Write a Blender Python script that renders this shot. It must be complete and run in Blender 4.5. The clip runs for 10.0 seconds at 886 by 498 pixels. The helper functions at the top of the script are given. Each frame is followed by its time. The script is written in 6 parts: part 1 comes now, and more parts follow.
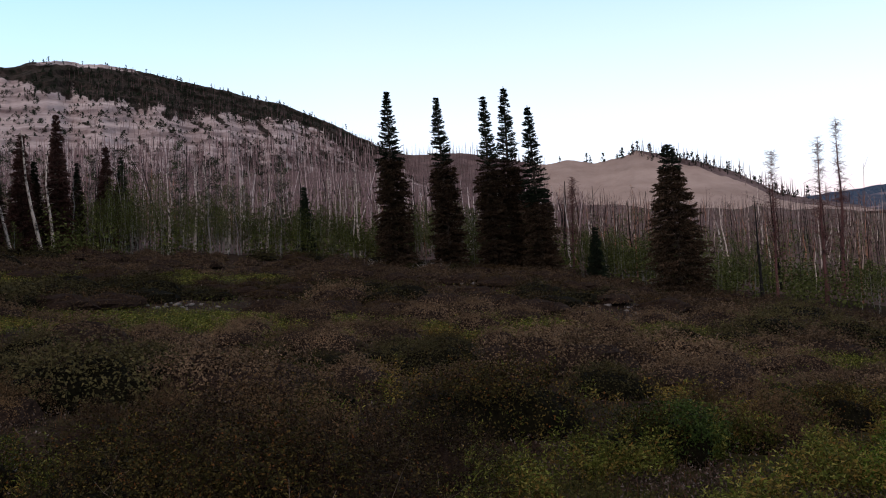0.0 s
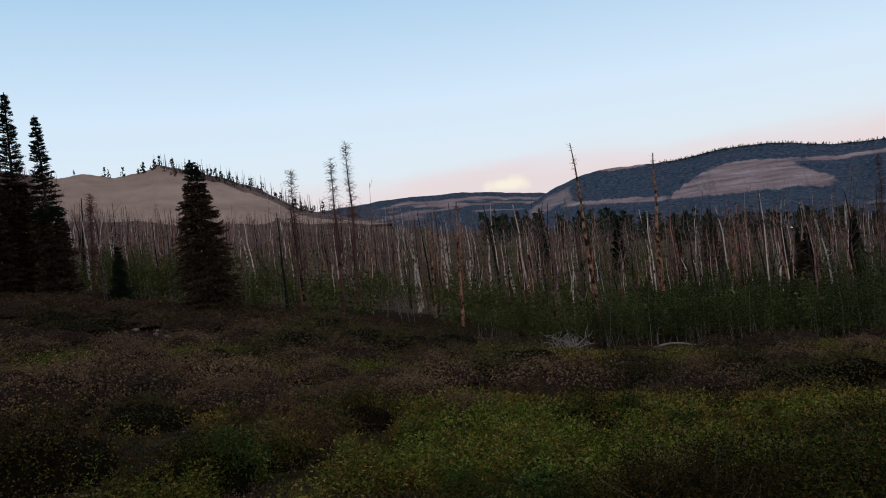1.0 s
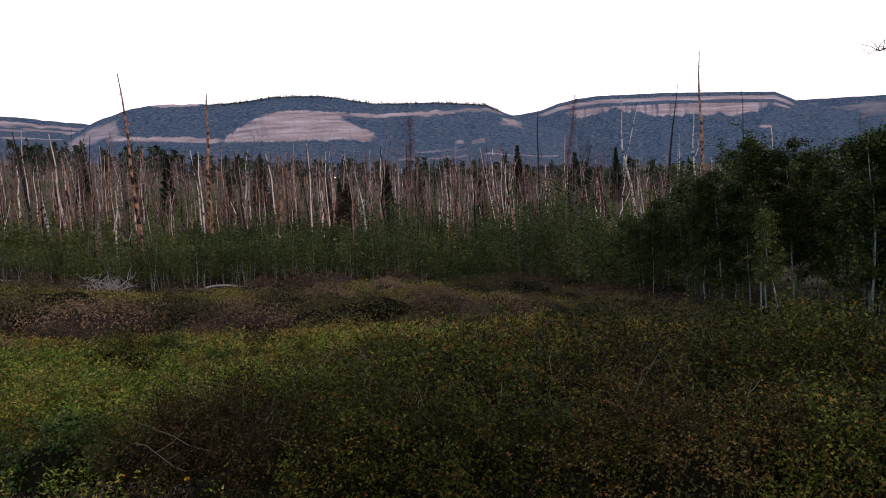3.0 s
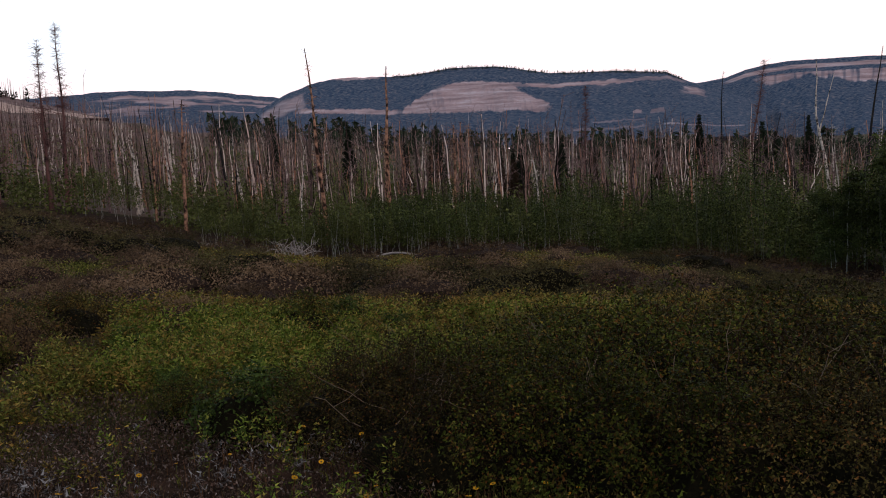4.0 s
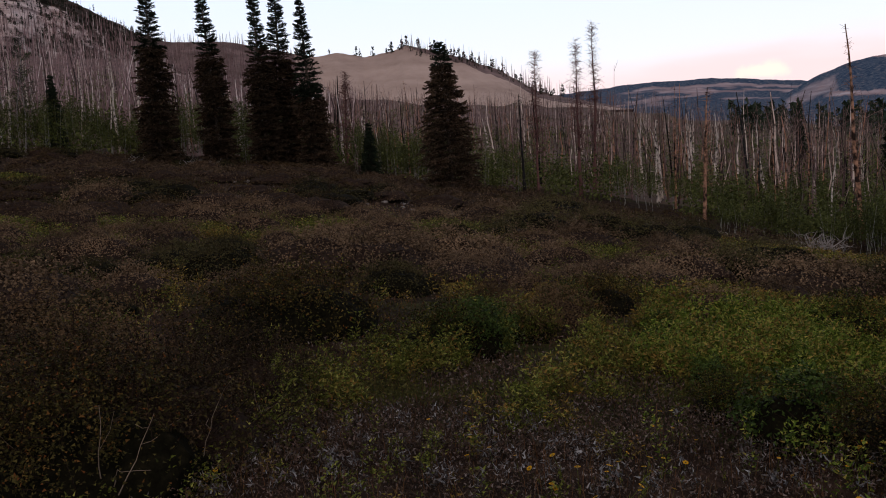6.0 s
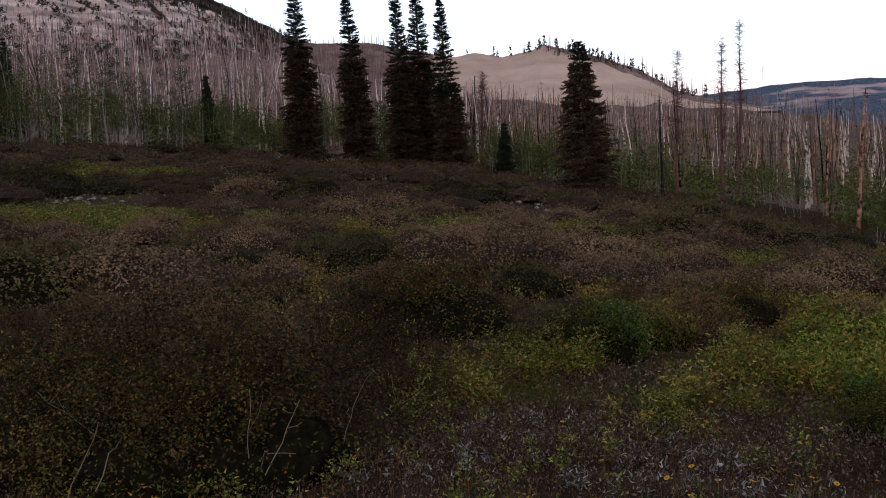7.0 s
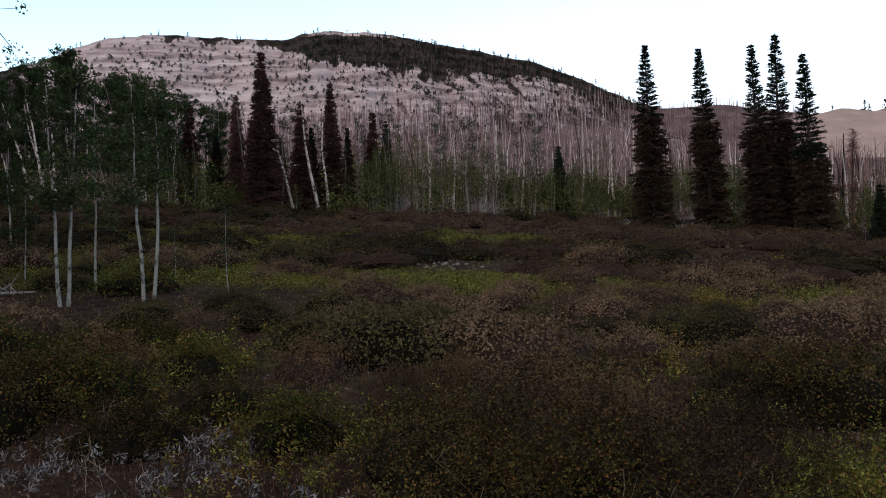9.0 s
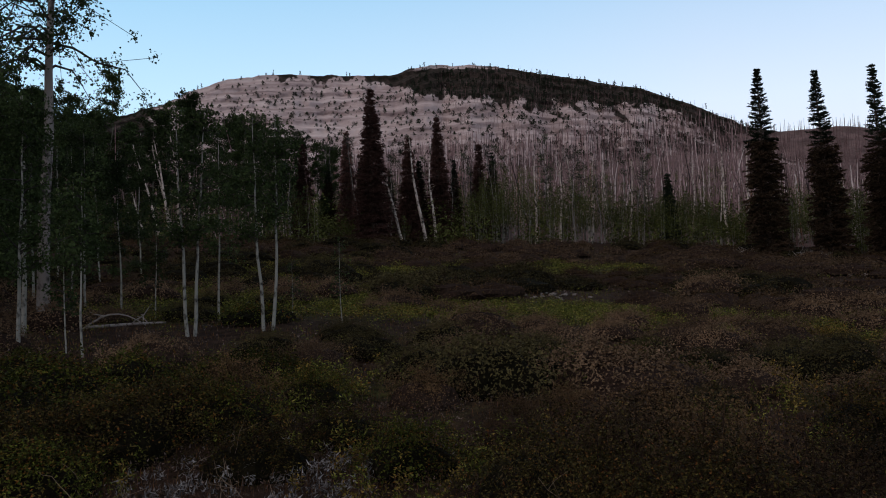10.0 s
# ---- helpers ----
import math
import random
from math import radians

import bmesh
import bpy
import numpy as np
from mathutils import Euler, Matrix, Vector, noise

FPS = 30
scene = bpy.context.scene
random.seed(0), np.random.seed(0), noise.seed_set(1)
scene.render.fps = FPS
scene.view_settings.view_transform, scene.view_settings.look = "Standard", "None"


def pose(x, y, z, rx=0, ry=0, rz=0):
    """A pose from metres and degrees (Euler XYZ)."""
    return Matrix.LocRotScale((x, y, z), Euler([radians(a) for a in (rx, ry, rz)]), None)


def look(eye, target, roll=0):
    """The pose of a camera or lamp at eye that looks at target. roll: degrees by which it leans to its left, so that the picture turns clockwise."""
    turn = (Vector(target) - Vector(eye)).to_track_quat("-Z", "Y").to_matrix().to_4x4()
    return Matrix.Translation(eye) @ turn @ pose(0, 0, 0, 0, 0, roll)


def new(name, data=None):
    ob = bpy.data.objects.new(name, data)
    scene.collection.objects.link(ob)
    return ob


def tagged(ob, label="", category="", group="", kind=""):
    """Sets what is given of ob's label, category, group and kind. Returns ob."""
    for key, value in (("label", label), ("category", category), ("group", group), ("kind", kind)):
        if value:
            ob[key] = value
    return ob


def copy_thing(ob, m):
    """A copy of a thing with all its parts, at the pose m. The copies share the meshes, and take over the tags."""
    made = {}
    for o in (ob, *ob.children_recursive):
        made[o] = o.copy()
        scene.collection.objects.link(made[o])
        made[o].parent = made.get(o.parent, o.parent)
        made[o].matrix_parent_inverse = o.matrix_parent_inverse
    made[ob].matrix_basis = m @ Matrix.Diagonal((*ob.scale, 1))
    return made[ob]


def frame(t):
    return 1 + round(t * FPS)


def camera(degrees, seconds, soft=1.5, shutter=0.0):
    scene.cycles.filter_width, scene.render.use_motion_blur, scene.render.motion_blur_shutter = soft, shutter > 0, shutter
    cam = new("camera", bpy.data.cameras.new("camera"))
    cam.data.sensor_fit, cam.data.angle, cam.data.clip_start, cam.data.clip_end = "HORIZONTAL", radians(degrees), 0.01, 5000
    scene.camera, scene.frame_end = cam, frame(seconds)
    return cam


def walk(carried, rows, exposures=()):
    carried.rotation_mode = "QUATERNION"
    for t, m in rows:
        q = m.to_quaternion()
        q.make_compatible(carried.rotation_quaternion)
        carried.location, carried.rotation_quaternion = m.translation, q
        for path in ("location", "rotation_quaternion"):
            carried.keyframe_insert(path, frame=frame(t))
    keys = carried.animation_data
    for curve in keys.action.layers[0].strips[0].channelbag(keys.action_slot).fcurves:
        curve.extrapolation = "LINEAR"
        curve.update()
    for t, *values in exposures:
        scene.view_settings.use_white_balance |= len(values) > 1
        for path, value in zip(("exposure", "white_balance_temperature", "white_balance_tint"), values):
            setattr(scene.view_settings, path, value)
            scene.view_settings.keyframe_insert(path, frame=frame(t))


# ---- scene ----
import collections

cam = camera(55.31, 10.0, soft=1.0)
PATH = [
    (0.0, pose(0.265, 0.057, 1.617, 92.82, 2.60, 0.19)),
    (0.3, pose(0.222, 0.074, 1.690, 92.72, 3.79, -9.87)),
    (0.5, pose(0.194, 0.086, 1.739, 92.66, 4.45, -13.08)),
    (0.7, pose(0.194, 0.076, 1.745, 92.64, 5.04, -16.01)),
    (1.0, pose(0.193, 0.061, 1.754, 91.52, 5.85, -31.09)),
    (1.3, pose(0.222, 0.052, 1.740, 89.80, 5.95, -48.69)),
    (1.5, pose(0.242, 0.046, 1.731, 89.33, 5.63, -59.49)),
    (2.0, pose(0.177, 0.026, 1.734, 88.53, 4.58, -63.93)),
    (2.2, pose(0.167, -0.001, 1.735, 88.37, 3.60, -63.79)),
    (3.3, pose(0.114, -0.153, 1.742, 84.25, 2.88, -58.66)),
    (3.5, pose(0.104, -0.180, 1.743, 84.02, 2.76, -56.41)),
    (4.0, pose(0.137, -0.110, 1.724, 83.96, 2.80, -49.18)),
    (4.5, pose(0.138, 0.029, 1.722, 83.97, 2.47, -40.08)),
    (5.0, pose(0.092, 0.117, 1.716, 84.44, 2.86, -28.78)),
    (5.5, pose(0.029, 0.129, 1.719, 84.72, 3.05, -19.51)),
    (5.7, pose(0.018, 0.126, 1.720, 84.83, 3.10, -17.49)),
    (6.8, pose(-0.040, 0.112, 1.723, 85.25, 2.31, -8.84)),
    (7.0, pose(-0.051, 0.109, 1.724, 85.36, 2.06, -6.25)),
    (7.5, pose(-0.127, 0.089, 1.740, 85.68, 1.61, 1.45)),
    (8.0, pose(-0.173, 0.090, 1.752, 86.69, 1.58, 7.73)),
    (8.5, pose(-0.216, 0.049, 1.781, 88.40, 1.53, 13.12)),
    (9.0, pose(-0.221, 0.040, 1.816, 90.53, 1.70, 16.83)),
    (9.3, pose(-0.185, -0.067, 1.840, 91.55, 1.90, 19.45)),
    (9.5, pose(-0.174, -0.141, 1.835, 92.07, 1.93, 21.69)),
    (10.0, pose(-0.159, -0.226, 1.845, 92.78, 1.94, 24.04)),
]
EXPOSURE = [(0, 0.12, 6500, 11), (0.5, -0.38, 6400, 6), (1, -0.4, 6400, 4), (1.5, -0.24, 6500, 8), (2, -0.1, 6500, 11), (2.2, -0.05, 6500, 10.9), (3.3, 0.85, 6500, 10.1), (3.5, 0.64, 6500, 10), (4, 0.2, 6700, 12), (4.5, -0.16, 6900, 15), (5.5, -0.18, 6900, 15), (7, 0.42, 6550, 10), (7.5, 0.68, 6500, 10), (8.5, 0.6, 6433, 8), (9, 0.5, 6400, 7), (9.3, -0.14, 6430, 7.9), (10, -0.26, 6500, 10)]
walk(cam, PATH, EXPOSURE)

# ---- light: dusk sky, the glow of the set sun behind the camera ----
SUN_AZ, SUN_EL = 205.0, 48.0
world = bpy.data.worlds.new("dusk_sky")
scene.world = world
world.use_nodes = True


def link(tree, a, b):
    tree.links.new(a, b)


def sky_nodes():
    t = world.node_tree
    t.nodes.clear()
    n = t.nodes.new
    out, bg = n("ShaderNodeOutputWorld"), n("ShaderNodeBackground")
    sky = n("ShaderNodeTexSky")
    sky.sky_type, sky.sun_disc = "NISHITA", False
    sky.sun_elevation, sky.sun_rotation = radians(SUN_EL), radians(SUN_AZ)
    co, sep = n("ShaderNodeTexCoord"), n("ShaderNodeSeparateXYZ")
    link(t, co.outputs["Generated"], sep.inputs[0])
    # height bands: pale horizon to dusk blue
    band = n("ShaderNodeValToRGB")
    link(t, sep.outputs["Z"], band.inputs[0])
    r = band.color_ramp
    r.elements[0].position, r.elements[0].color = 0.0, (0.95, 0.93, 1.0, 1)
    r.elements[1].position, r.elements[1].color = 0.9, (0.29, 0.31, 0.35, 1)
    for p, c in ((0.10, (1.0, 1.04, 1.12, 1)), (0.20, (0.88, 1.02, 1.22, 1)), (0.33, (0.56, 0.80, 1.09, 1)), (0.48, (0.28, 0.33, 0.40, 1))):
        e = r.elements.new(p)
        e.color = c
    # rosy haze low in the east, with a soft slanting upper edge
    vm = n("ShaderNodeVectorMath")
    vm.operation = "DOT_PRODUCT"
    link(t, co.outputs["Generated"], vm.inputs[0])
    vm.inputs[1].default_value = (math.sin(radians(75)), math.cos(radians(75)), 0)
    side = n("ShaderNodeMapRange")
    side.inputs[1].default_value, side.inputs[2].default_value = 0.68, 1.0
    side.inputs[3].default_value, side.inputs[4].default_value = 0.122, 0.128
    link(t, vm.outputs["Value"], side.inputs[0])
    noi = n("ShaderNodeTexNoise")
    noi.inputs["Scale"].default_value, noi.inputs["Detail"].default_value = 6.0, 5.0
    mp = n("ShaderNodeMapping")
    mp.inputs["Scale"].default_value = (1, 1, 5)
    link(t, co.outputs["Generated"], mp.inputs[0])
    link(t, mp.outputs[0], noi.inputs["Vector"])
    nz = n("ShaderNodeMath")
    nz.operation, nz.inputs[1].default_value, nz.inputs[2].default_value = "MULTIPLY_ADD", 0.05, -0.025
    link(t, noi.outputs["Fac"], nz.inputs[0])
    top = n("ShaderNodeMath")
    top.operation = "ADD"
    link(t, side.outputs[0], top.inputs[0])
    link(t, nz.outputs[0], top.inputs[1])
    d = n("ShaderNodeMath")
    d.operation = "SUBTRACT"
    link(t, top.outputs[0], d.inputs[0])
    link(t, sep.outputs["Z"], d.inputs[1])
    soft = n("ShaderNodeMapRange")
    soft.interpolation_type = "SMOOTHSTEP"
    soft.inputs[1].default_value, soft.inputs[2].default_value = -0.012, 0.030
    soft.inputs[3].default_value, soft.inputs[4].default_value = 0.0, 0.85
    link(t, d.outputs[0], soft.inputs[0])
    east = n("ShaderNodeMapRange")
    east.inputs[1].default_value, east.inputs[2].default_value = 0.42, 0.68
    link(t, vm.outputs["Value"], east.inputs[0])
    f = n("ShaderNodeMath")
    f.operation = "MULTIPLY"
    link(t, soft.outputs[0], f.inputs[0])
    link(t, east.outputs[0], f.inputs[1])
    pink = n("ShaderNodeMix")
    pink.data_type = "RGBA"
    link(t, f.outputs[0], pink.inputs[0])
    link(t, band.outputs[0], pink.inputs[6])
    pink.inputs[7].default_value = (1.06, 0.82, 0.84, 1)
    # one small cloud still lit over the far ridge
    sub, wide, dist, puff = n("ShaderNodeVectorMath"), n("ShaderNodeVectorMath"), n("ShaderNodeVectorMath"), n("ShaderNodeMapRange")
    sub.operation, wide.operation, dist.operation = "SUBTRACT", "MULTIPLY", "LENGTH"
    link(t, co.outputs["Generated"], sub.inputs[0])
    sub.inputs[1].default_value = (math.sin(radians(36.1)), math.cos(radians(36.1)), 0.094)
    link(t, sub.outputs[0], wide.inputs[0])
    wide.inputs[1].default_value = (1.0, 1.0, 2.6)
    link(t, wide.outputs[0], dist.inputs[0])
    rag = n("ShaderNodeMath")
    rag.operation, rag.inputs[1].default_value = "MULTIPLY_ADD", -0.05
    cloud = n("ShaderNodeTexNoise")
    cloud.inputs["Scale"].default_value, cloud.inputs["Detail"].default_value = 38.0, 4.0
    link(t, co.outputs["Generated"], cloud.inputs["Vector"])
    link(t, cloud.outputs["Fac"], rag.inputs[0])
    link(t, dist.outputs["Value"], rag.inputs[2])
    puff.interpolation_type = "SMOOTHSTEP"
    puff.inputs[1].default_value, puff.inputs[2].default_value = -0.014, 0.006
    puff.inputs[3].default_value, puff.inputs[4].default_value = 0.8, 0.0
    link(t, rag.outputs[0], puff.inputs[0])
    lit = n("ShaderNodeMix")
    lit.data_type = "RGBA"
    link(t, puff.outputs[0], lit.inputs[0])
    link(t, pink.outputs[2], lit.inputs[6])
    lit.inputs[7].default_value = (1.30, 1.14, 0.93, 1)
    mix = n("ShaderNodeMix")
    mix.data_type = "RGBA"
    mix.inputs[0].default_value = 0.012
    link(t, lit.outputs[2], mix.inputs[6])
    link(t, sky.outputs[0], mix.inputs[7])
    # the sky away from the glow is a deeper blue
    away = n("ShaderNodeVectorMath")
    away.operation = "DOT_PRODUCT"
    link(t, co.outputs["Generated"], away.inputs[0])
    away.inputs[1].default_value = (math.sin(radians(-65)), math.cos(radians(-65)), 0)
    wr = n("ShaderNodeMapRange")
    wr.inputs[1].default_value, wr.inputs[2].default_value = 0.5, 1.0
    link(t, away.outputs["Value"], wr.inputs[0])
    deep = n("ShaderNodeMix")
    deep.data_type, deep.blend_type = "RGBA", "MULTIPLY"
    link(t, wr.outputs[0], deep.inputs[0])
    link(t, mix.outputs[2], deep.inputs[6])
    deep.inputs[7].default_value = (0.78, 1.02, 1.04, 1)
    link(t, deep.outputs[2], bg.inputs[0])
    bg.inputs[1].default_value = 1.0
    link(t, bg.outputs[0], out.inputs[0])


sky_nodes()
sun = new("sun", bpy.data.lights.new("sun", "SUN"))
sun.data.energy, sun.data.angle, sun.data.color = 0.66, radians(60), (1.0, 0.71, 0.54)
sun.matrix_world = look((math.sin(radians(SUN_AZ)) * 100, math.cos(radians(SUN_AZ)) * 100, 100 * math.tan(radians(SUN_EL))), (0, 0, 0))

# ---- materials ----


def ramp_node(t, colours):
    node = t.nodes.new("ShaderNodeValToRGB")
    r = node.color_ramp
    r.elements[0].position, r.elements[0].color = 0.0, (*colours[0], 1)
    r.elements[1].position, r.elements[1].color = 1.0, (*colours[-1], 1)
    for i, c in enumerate(colours[1:-1]):
        r.elements.new((i + 1) / (len(colours) - 1)).color = (*c, 1)
    return node


def base_material(name, rough=0.8):
    m = bpy.data.materials.new(name)
    m.use_nodes = True
    b = m.node_tree.nodes["Principled BSDF"]
    b.inputs["Roughness"].default_value = rough
    b.inputs["Specular IOR Level"].default_value = 0.04
    return m, m.node_tree, b


def leaf_material(name, colours, rough=0.7, thin=0.25, vary=True, calm=0.55, patch=0.35):
    """Leaves, each with its own tint, letting a little light through; calm draws the tints together."""
    mean = [sum(c[i] for c in colours) / len(colours) for i in range(3)]
    colours = [tuple(v + (w - v) * calm for v, w in zip(c, mean)) for c in colours]
    m, t, b = base_material(name, rough)
    geo = t.nodes.new("ShaderNodeNewGeometry")
    rmp = ramp_node(t, colours)
    link(t, geo.outputs["Random Per Island"], rmp.inputs[0])
    noi = t.nodes.new("ShaderNodeTexNoise")
    noi.inputs["Scale"].default_value = patch
    co = t.nodes.new("ShaderNodeTexCoord")
    link(t, co.outputs["Object"], noi.inputs["Vector"])
    mr = t.nodes.new("ShaderNodeMapRange")
    mr.inputs[1].default_value, mr.inputs[2].default_value = 0.3, 0.7
    mr.inputs[3].default_value, mr.inputs[4].default_value = 0.65, 1.3
    link(t, noi.outputs["Fac"], mr.inputs[0])
    mul = t.nodes.new("ShaderNodeVectorMath")
    mul.operation = "SCALE"
    link(t, rmp.outputs[0], mul.inputs[0])
    own = t.nodes.new("ShaderNodeObjectInfo")
    om = t.nodes.new("ShaderNodeMapRange")
    om.inputs[3].default_value, om.inputs[4].default_value = 0.6, 1.45
    link(t, own.outputs["Random"], om.inputs[0])
    both = t.nodes.new("ShaderNodeMath")
    both.operation = "MULTIPLY"
    link(t, mr.outputs[0], both.inputs[0])
    if vary:
        link(t, om.outputs[0], both.inputs[1])
    else:
        both.inputs[1].default_value = 1.0
    link(t, both.outputs[0], mul.inputs["Scale"])
    link(t, mul.outputs[0], b.inputs["Base Color"])
    tr = t.nodes.new("ShaderNodeBsdfTranslucent")
    link(t, mul.outputs[0], tr.inputs[0])
    mx = t.nodes.new("ShaderNodeMixShader")
    mx.inputs[0].default_value = thin
    link(t, b.outputs[0], mx.inputs[1])
    link(t, tr.outputs[0], mx.inputs[2])
    link(t, mx.outputs[0], t.nodes["Material Output"].inputs[0])
    return m


def bark_material(name, pale, dark, marks=0.5, scale=9.0, island=()):
    """Bark: pale ground with darker cross marks and streaks."""
    m, t, b = base_material(name, 0.85)
    co = t.nodes.new("ShaderNodeTexCoord")
    mp = t.nodes.new("ShaderNodeMapping")
    mp.inputs["Scale"].default_value = (1.0, 1.0, 0.8)
    link(t, co.outputs["Object"], mp.inputs[0])
    noi = t.nodes.new("ShaderNodeTexNoise")
    noi.inputs["Scale"].default_value, noi.inputs["Detail"].default_value = scale, 5.0
    link(t, mp.outputs[0], noi.inputs["Vector"])
    big = t.nodes.new("ShaderNodeTexNoise")
    big.inputs["Scale"].default_value = 1.1
    link(t, co.outputs["Object"], big.inputs["Vector"])
    add = t.nodes.new("ShaderNodeMath")
    add.operation, add.inputs[1].default_value = "MULTIPLY_ADD", 0.5
    link(t, big.outputs["Fac"], add.inputs[0])
    link(t, noi.outputs["Fac"], add.inputs[2])
    mr = t.nodes.new("ShaderNodeMapRange")
    mr.inputs[1].default_value, mr.inputs[2].default_value = 1.02 - marks * 0.45, 1.08 - marks * 0.25
    link(t, add.outputs[0], mr.inputs[0])
    mx = t.nodes.new("ShaderNodeMix")
    mx.data_type = "RGBA"
    link(t, mr.outputs[0], mx.inputs[0])
    if island:
        geo = t.nodes.new("ShaderNodeNewGeometry")
        rmp = ramp_node(t, island)
        rmp.color_ramp.interpolation = "CONSTANT"
        link(t, geo.outputs["Random Per Island"], rmp.inputs[0])
        link(t, rmp.outputs[0], mx.inputs[6])
    else:
        mx.inputs[6].default_value = (*pale, 1)
    mx.inputs[7].default_value = (*dark, 1)
    link(t, mx.outputs[2], b.inputs["Base Color"])
    bump = t.nodes.new("ShaderNodeBump")
    bump.inputs["Strength"].default_value, bump.inputs["Distance"].default_value = 0.4, 0.02
    link(t, noi.outputs["Fac"], bump.inputs["Height"])
    link(t, bump.outputs[0], b.inputs["Normal"])
    return m


def land_material(name, rock, cover, scale, strata=0.0, soft=0.0, spots=0.5):
    """Bare ground under patchy growth: the attribute 'cover' says how much of it is grown over."""
    m, t, b = base_material(name, 0.95)
    n = t.nodes.new
    co = n("ShaderNodeTexCoord")
    fine, big = n("ShaderNodeTexNoise"), n("ShaderNodeTexNoise")
    fine.inputs["Scale"].default_value, fine.inputs["Detail"].default_value = scale, 8.0
    fine.inputs["Roughness"].default_value = 0.65
    big.inputs["Scale"].default_value, big.inputs["Detail"].default_value = scale * 0.12, 4.0
    link(t, co.outputs["Object"], fine.inputs["Vector"])
    link(t, co.outputs["Object"], big.inputs["Vector"])
    mp = n("ShaderNodeMapping")
    mp.inputs["Scale"].default_value = (0.05, 0.05, 0.7)
    link(t, co.outputs["Object"], mp.inputs[0])
    bed = n("ShaderNodeTexNoise")
    bed.inputs["Scale"].default_value, bed.inputs["Detail"].default_value = scale * 1.6, 3.0
    link(t, mp.outputs[0], bed.inputs["Vector"])
    tone = n("ShaderNodeMath")
    tone.operation, tone.inputs[1].default_value = "MULTIPLY_ADD", strata
    link(t, bed.outputs["Fac"], tone.inputs[0])
    link(t, fine.outputs["Fac"], tone.inputs[2])
    mr = n("ShaderNodeMapRange")
    mr.inputs[1].default_value, mr.inputs[2].default_value = 0.3 + strata * 0.35, 0.7 + strata * 0.65
    link(t, tone.outputs[0], mr.inputs[0])
    rr, cr = ramp_node(t, rock), ramp_node(t, cover)
    link(t, mr.outputs[0], rr.inputs[0])
    cs = n("ShaderNodeMapRange")
    cs.inputs[1].default_value, cs.inputs[2].default_value = 0.36, 0.64
    link(t, fine.outputs["Fac"], cs.inputs[0])
    link(t, cs.outputs[0], cr.inputs[0])
    at = n("ShaderNodeAttribute")
    at.attribute_name = "cover"
    s1 = n("ShaderNodeMath")
    s1.operation, s1.inputs[1].default_value = "MULTIPLY_ADD", spots
    link(t, fine.outputs["Fac"], s1.inputs[0])
    link(t, at.outputs["Fac"], s1.inputs[2])
    s2 = n("ShaderNodeMath")
    s2.operation, s2.inputs[1].default_value = "MULTIPLY_ADD", spots
    link(t, big.outputs["Fac"], s2.inputs[0])
    link(t, s1.outputs[0], s2.inputs[2])
    cf = n("ShaderNodeMapRange")
    cf.inputs[1].default_value, cf.inputs[2].default_value = 0.45 + spots - soft, 0.57 + spots + soft
    link(t, s2.outputs[0], cf.inputs[0])
    mx = n("ShaderNodeMix")
    mx.data_type = "RGBA"
    link(t, cf.outputs[0], mx.inputs[0])
    link(t, rr.outputs[0], mx.inputs[6])
    link(t, cr.outputs[0], mx.inputs[7])
    link(t, mx.outputs[2], b.inputs["Base Color"])
    bump = n("ShaderNodeBump")
    bump.inputs["Strength"].default_value, bump.inputs["Distance"].default_value = 0.6, 0.25 / scale
    link(t, fine.outputs["Fac"], bump.inputs["Height"])
    link(t, bump.outputs[0], b.inputs["Normal"])
    return m


M_SOIL = land_material("meadow_soil", ((0.012, 0.008, 0.006), (0.028, 0.017, 0.012), (0.058, 0.034, 0.024)), ((0.014, 0.018, 0.006), (0.036, 0.042, 0.011), (0.065, 0.064, 0.018)), 3.0, soft=0.10, spots=0.5)
M_FLOOR = land_material("burnt_forest_floor", ((0.07, 0.045, 0.042), (0.15, 0.096, 0.09), (0.24, 0.155, 0.145)), ((0.018, 0.022, 0.010), (0.04, 0.045, 0.018), (0.07, 0.065, 0.03)), 0.5, soft=0.12)
M_LIME = land_material("limestone", ((0.22, 0.158, 0.155), (0.48, 0.375, 0.36), (0.66, 0.545, 0.525)), ((0.016, 0.016, 0.012), (0.034, 0.027, 0.022), (0.075, 0.054, 0.047)), 0.26, strata=2.4, soft=0.03)
M_TAN = land_material("tan_clay", ((0.32, 0.228, 0.195), (0.42, 0.305, 0.262), (0.51, 0.38, 0.33)), ((0.09, 0.062, 0.06), (0.15, 0.105, 0.10), (0.22, 0.15, 0.147)), 0.12, strata=1.5)
# far rock and woods; the blue of distant haze is put into both colours
M_MOUNT_HAZE = land_material("haze_tinted_mountain", ((0.19, 0.135, 0.15), (0.29, 0.21, 0.225), (0.36, 0.275, 0.295), (0.46, 0.395, 0.43)), ((0.022, 0.042, 0.080), (0.040, 0.066, 0.112), (0.072, 0.092, 0.136), (0.135, 0.135, 0.160)), 0.07, strata=2.6, soft=0.16, spots=0.45)
M_SPRUCE = leaf_material("spruce_needles", ((0.008, 0.013, 0.008), (0.018, 0.025, 0.015), (0.032, 0.040, 0.024)), 0.7, 0.1)
M_SCORCH = leaf_material("scorched_needles", ((0.009, 0.007, 0.005), (0.032, 0.020, 0.013), (0.08, 0.047, 0.030), (0.038, 0.030, 0.016)), 0.8, 0.1, calm=0.15, patch=0.8)
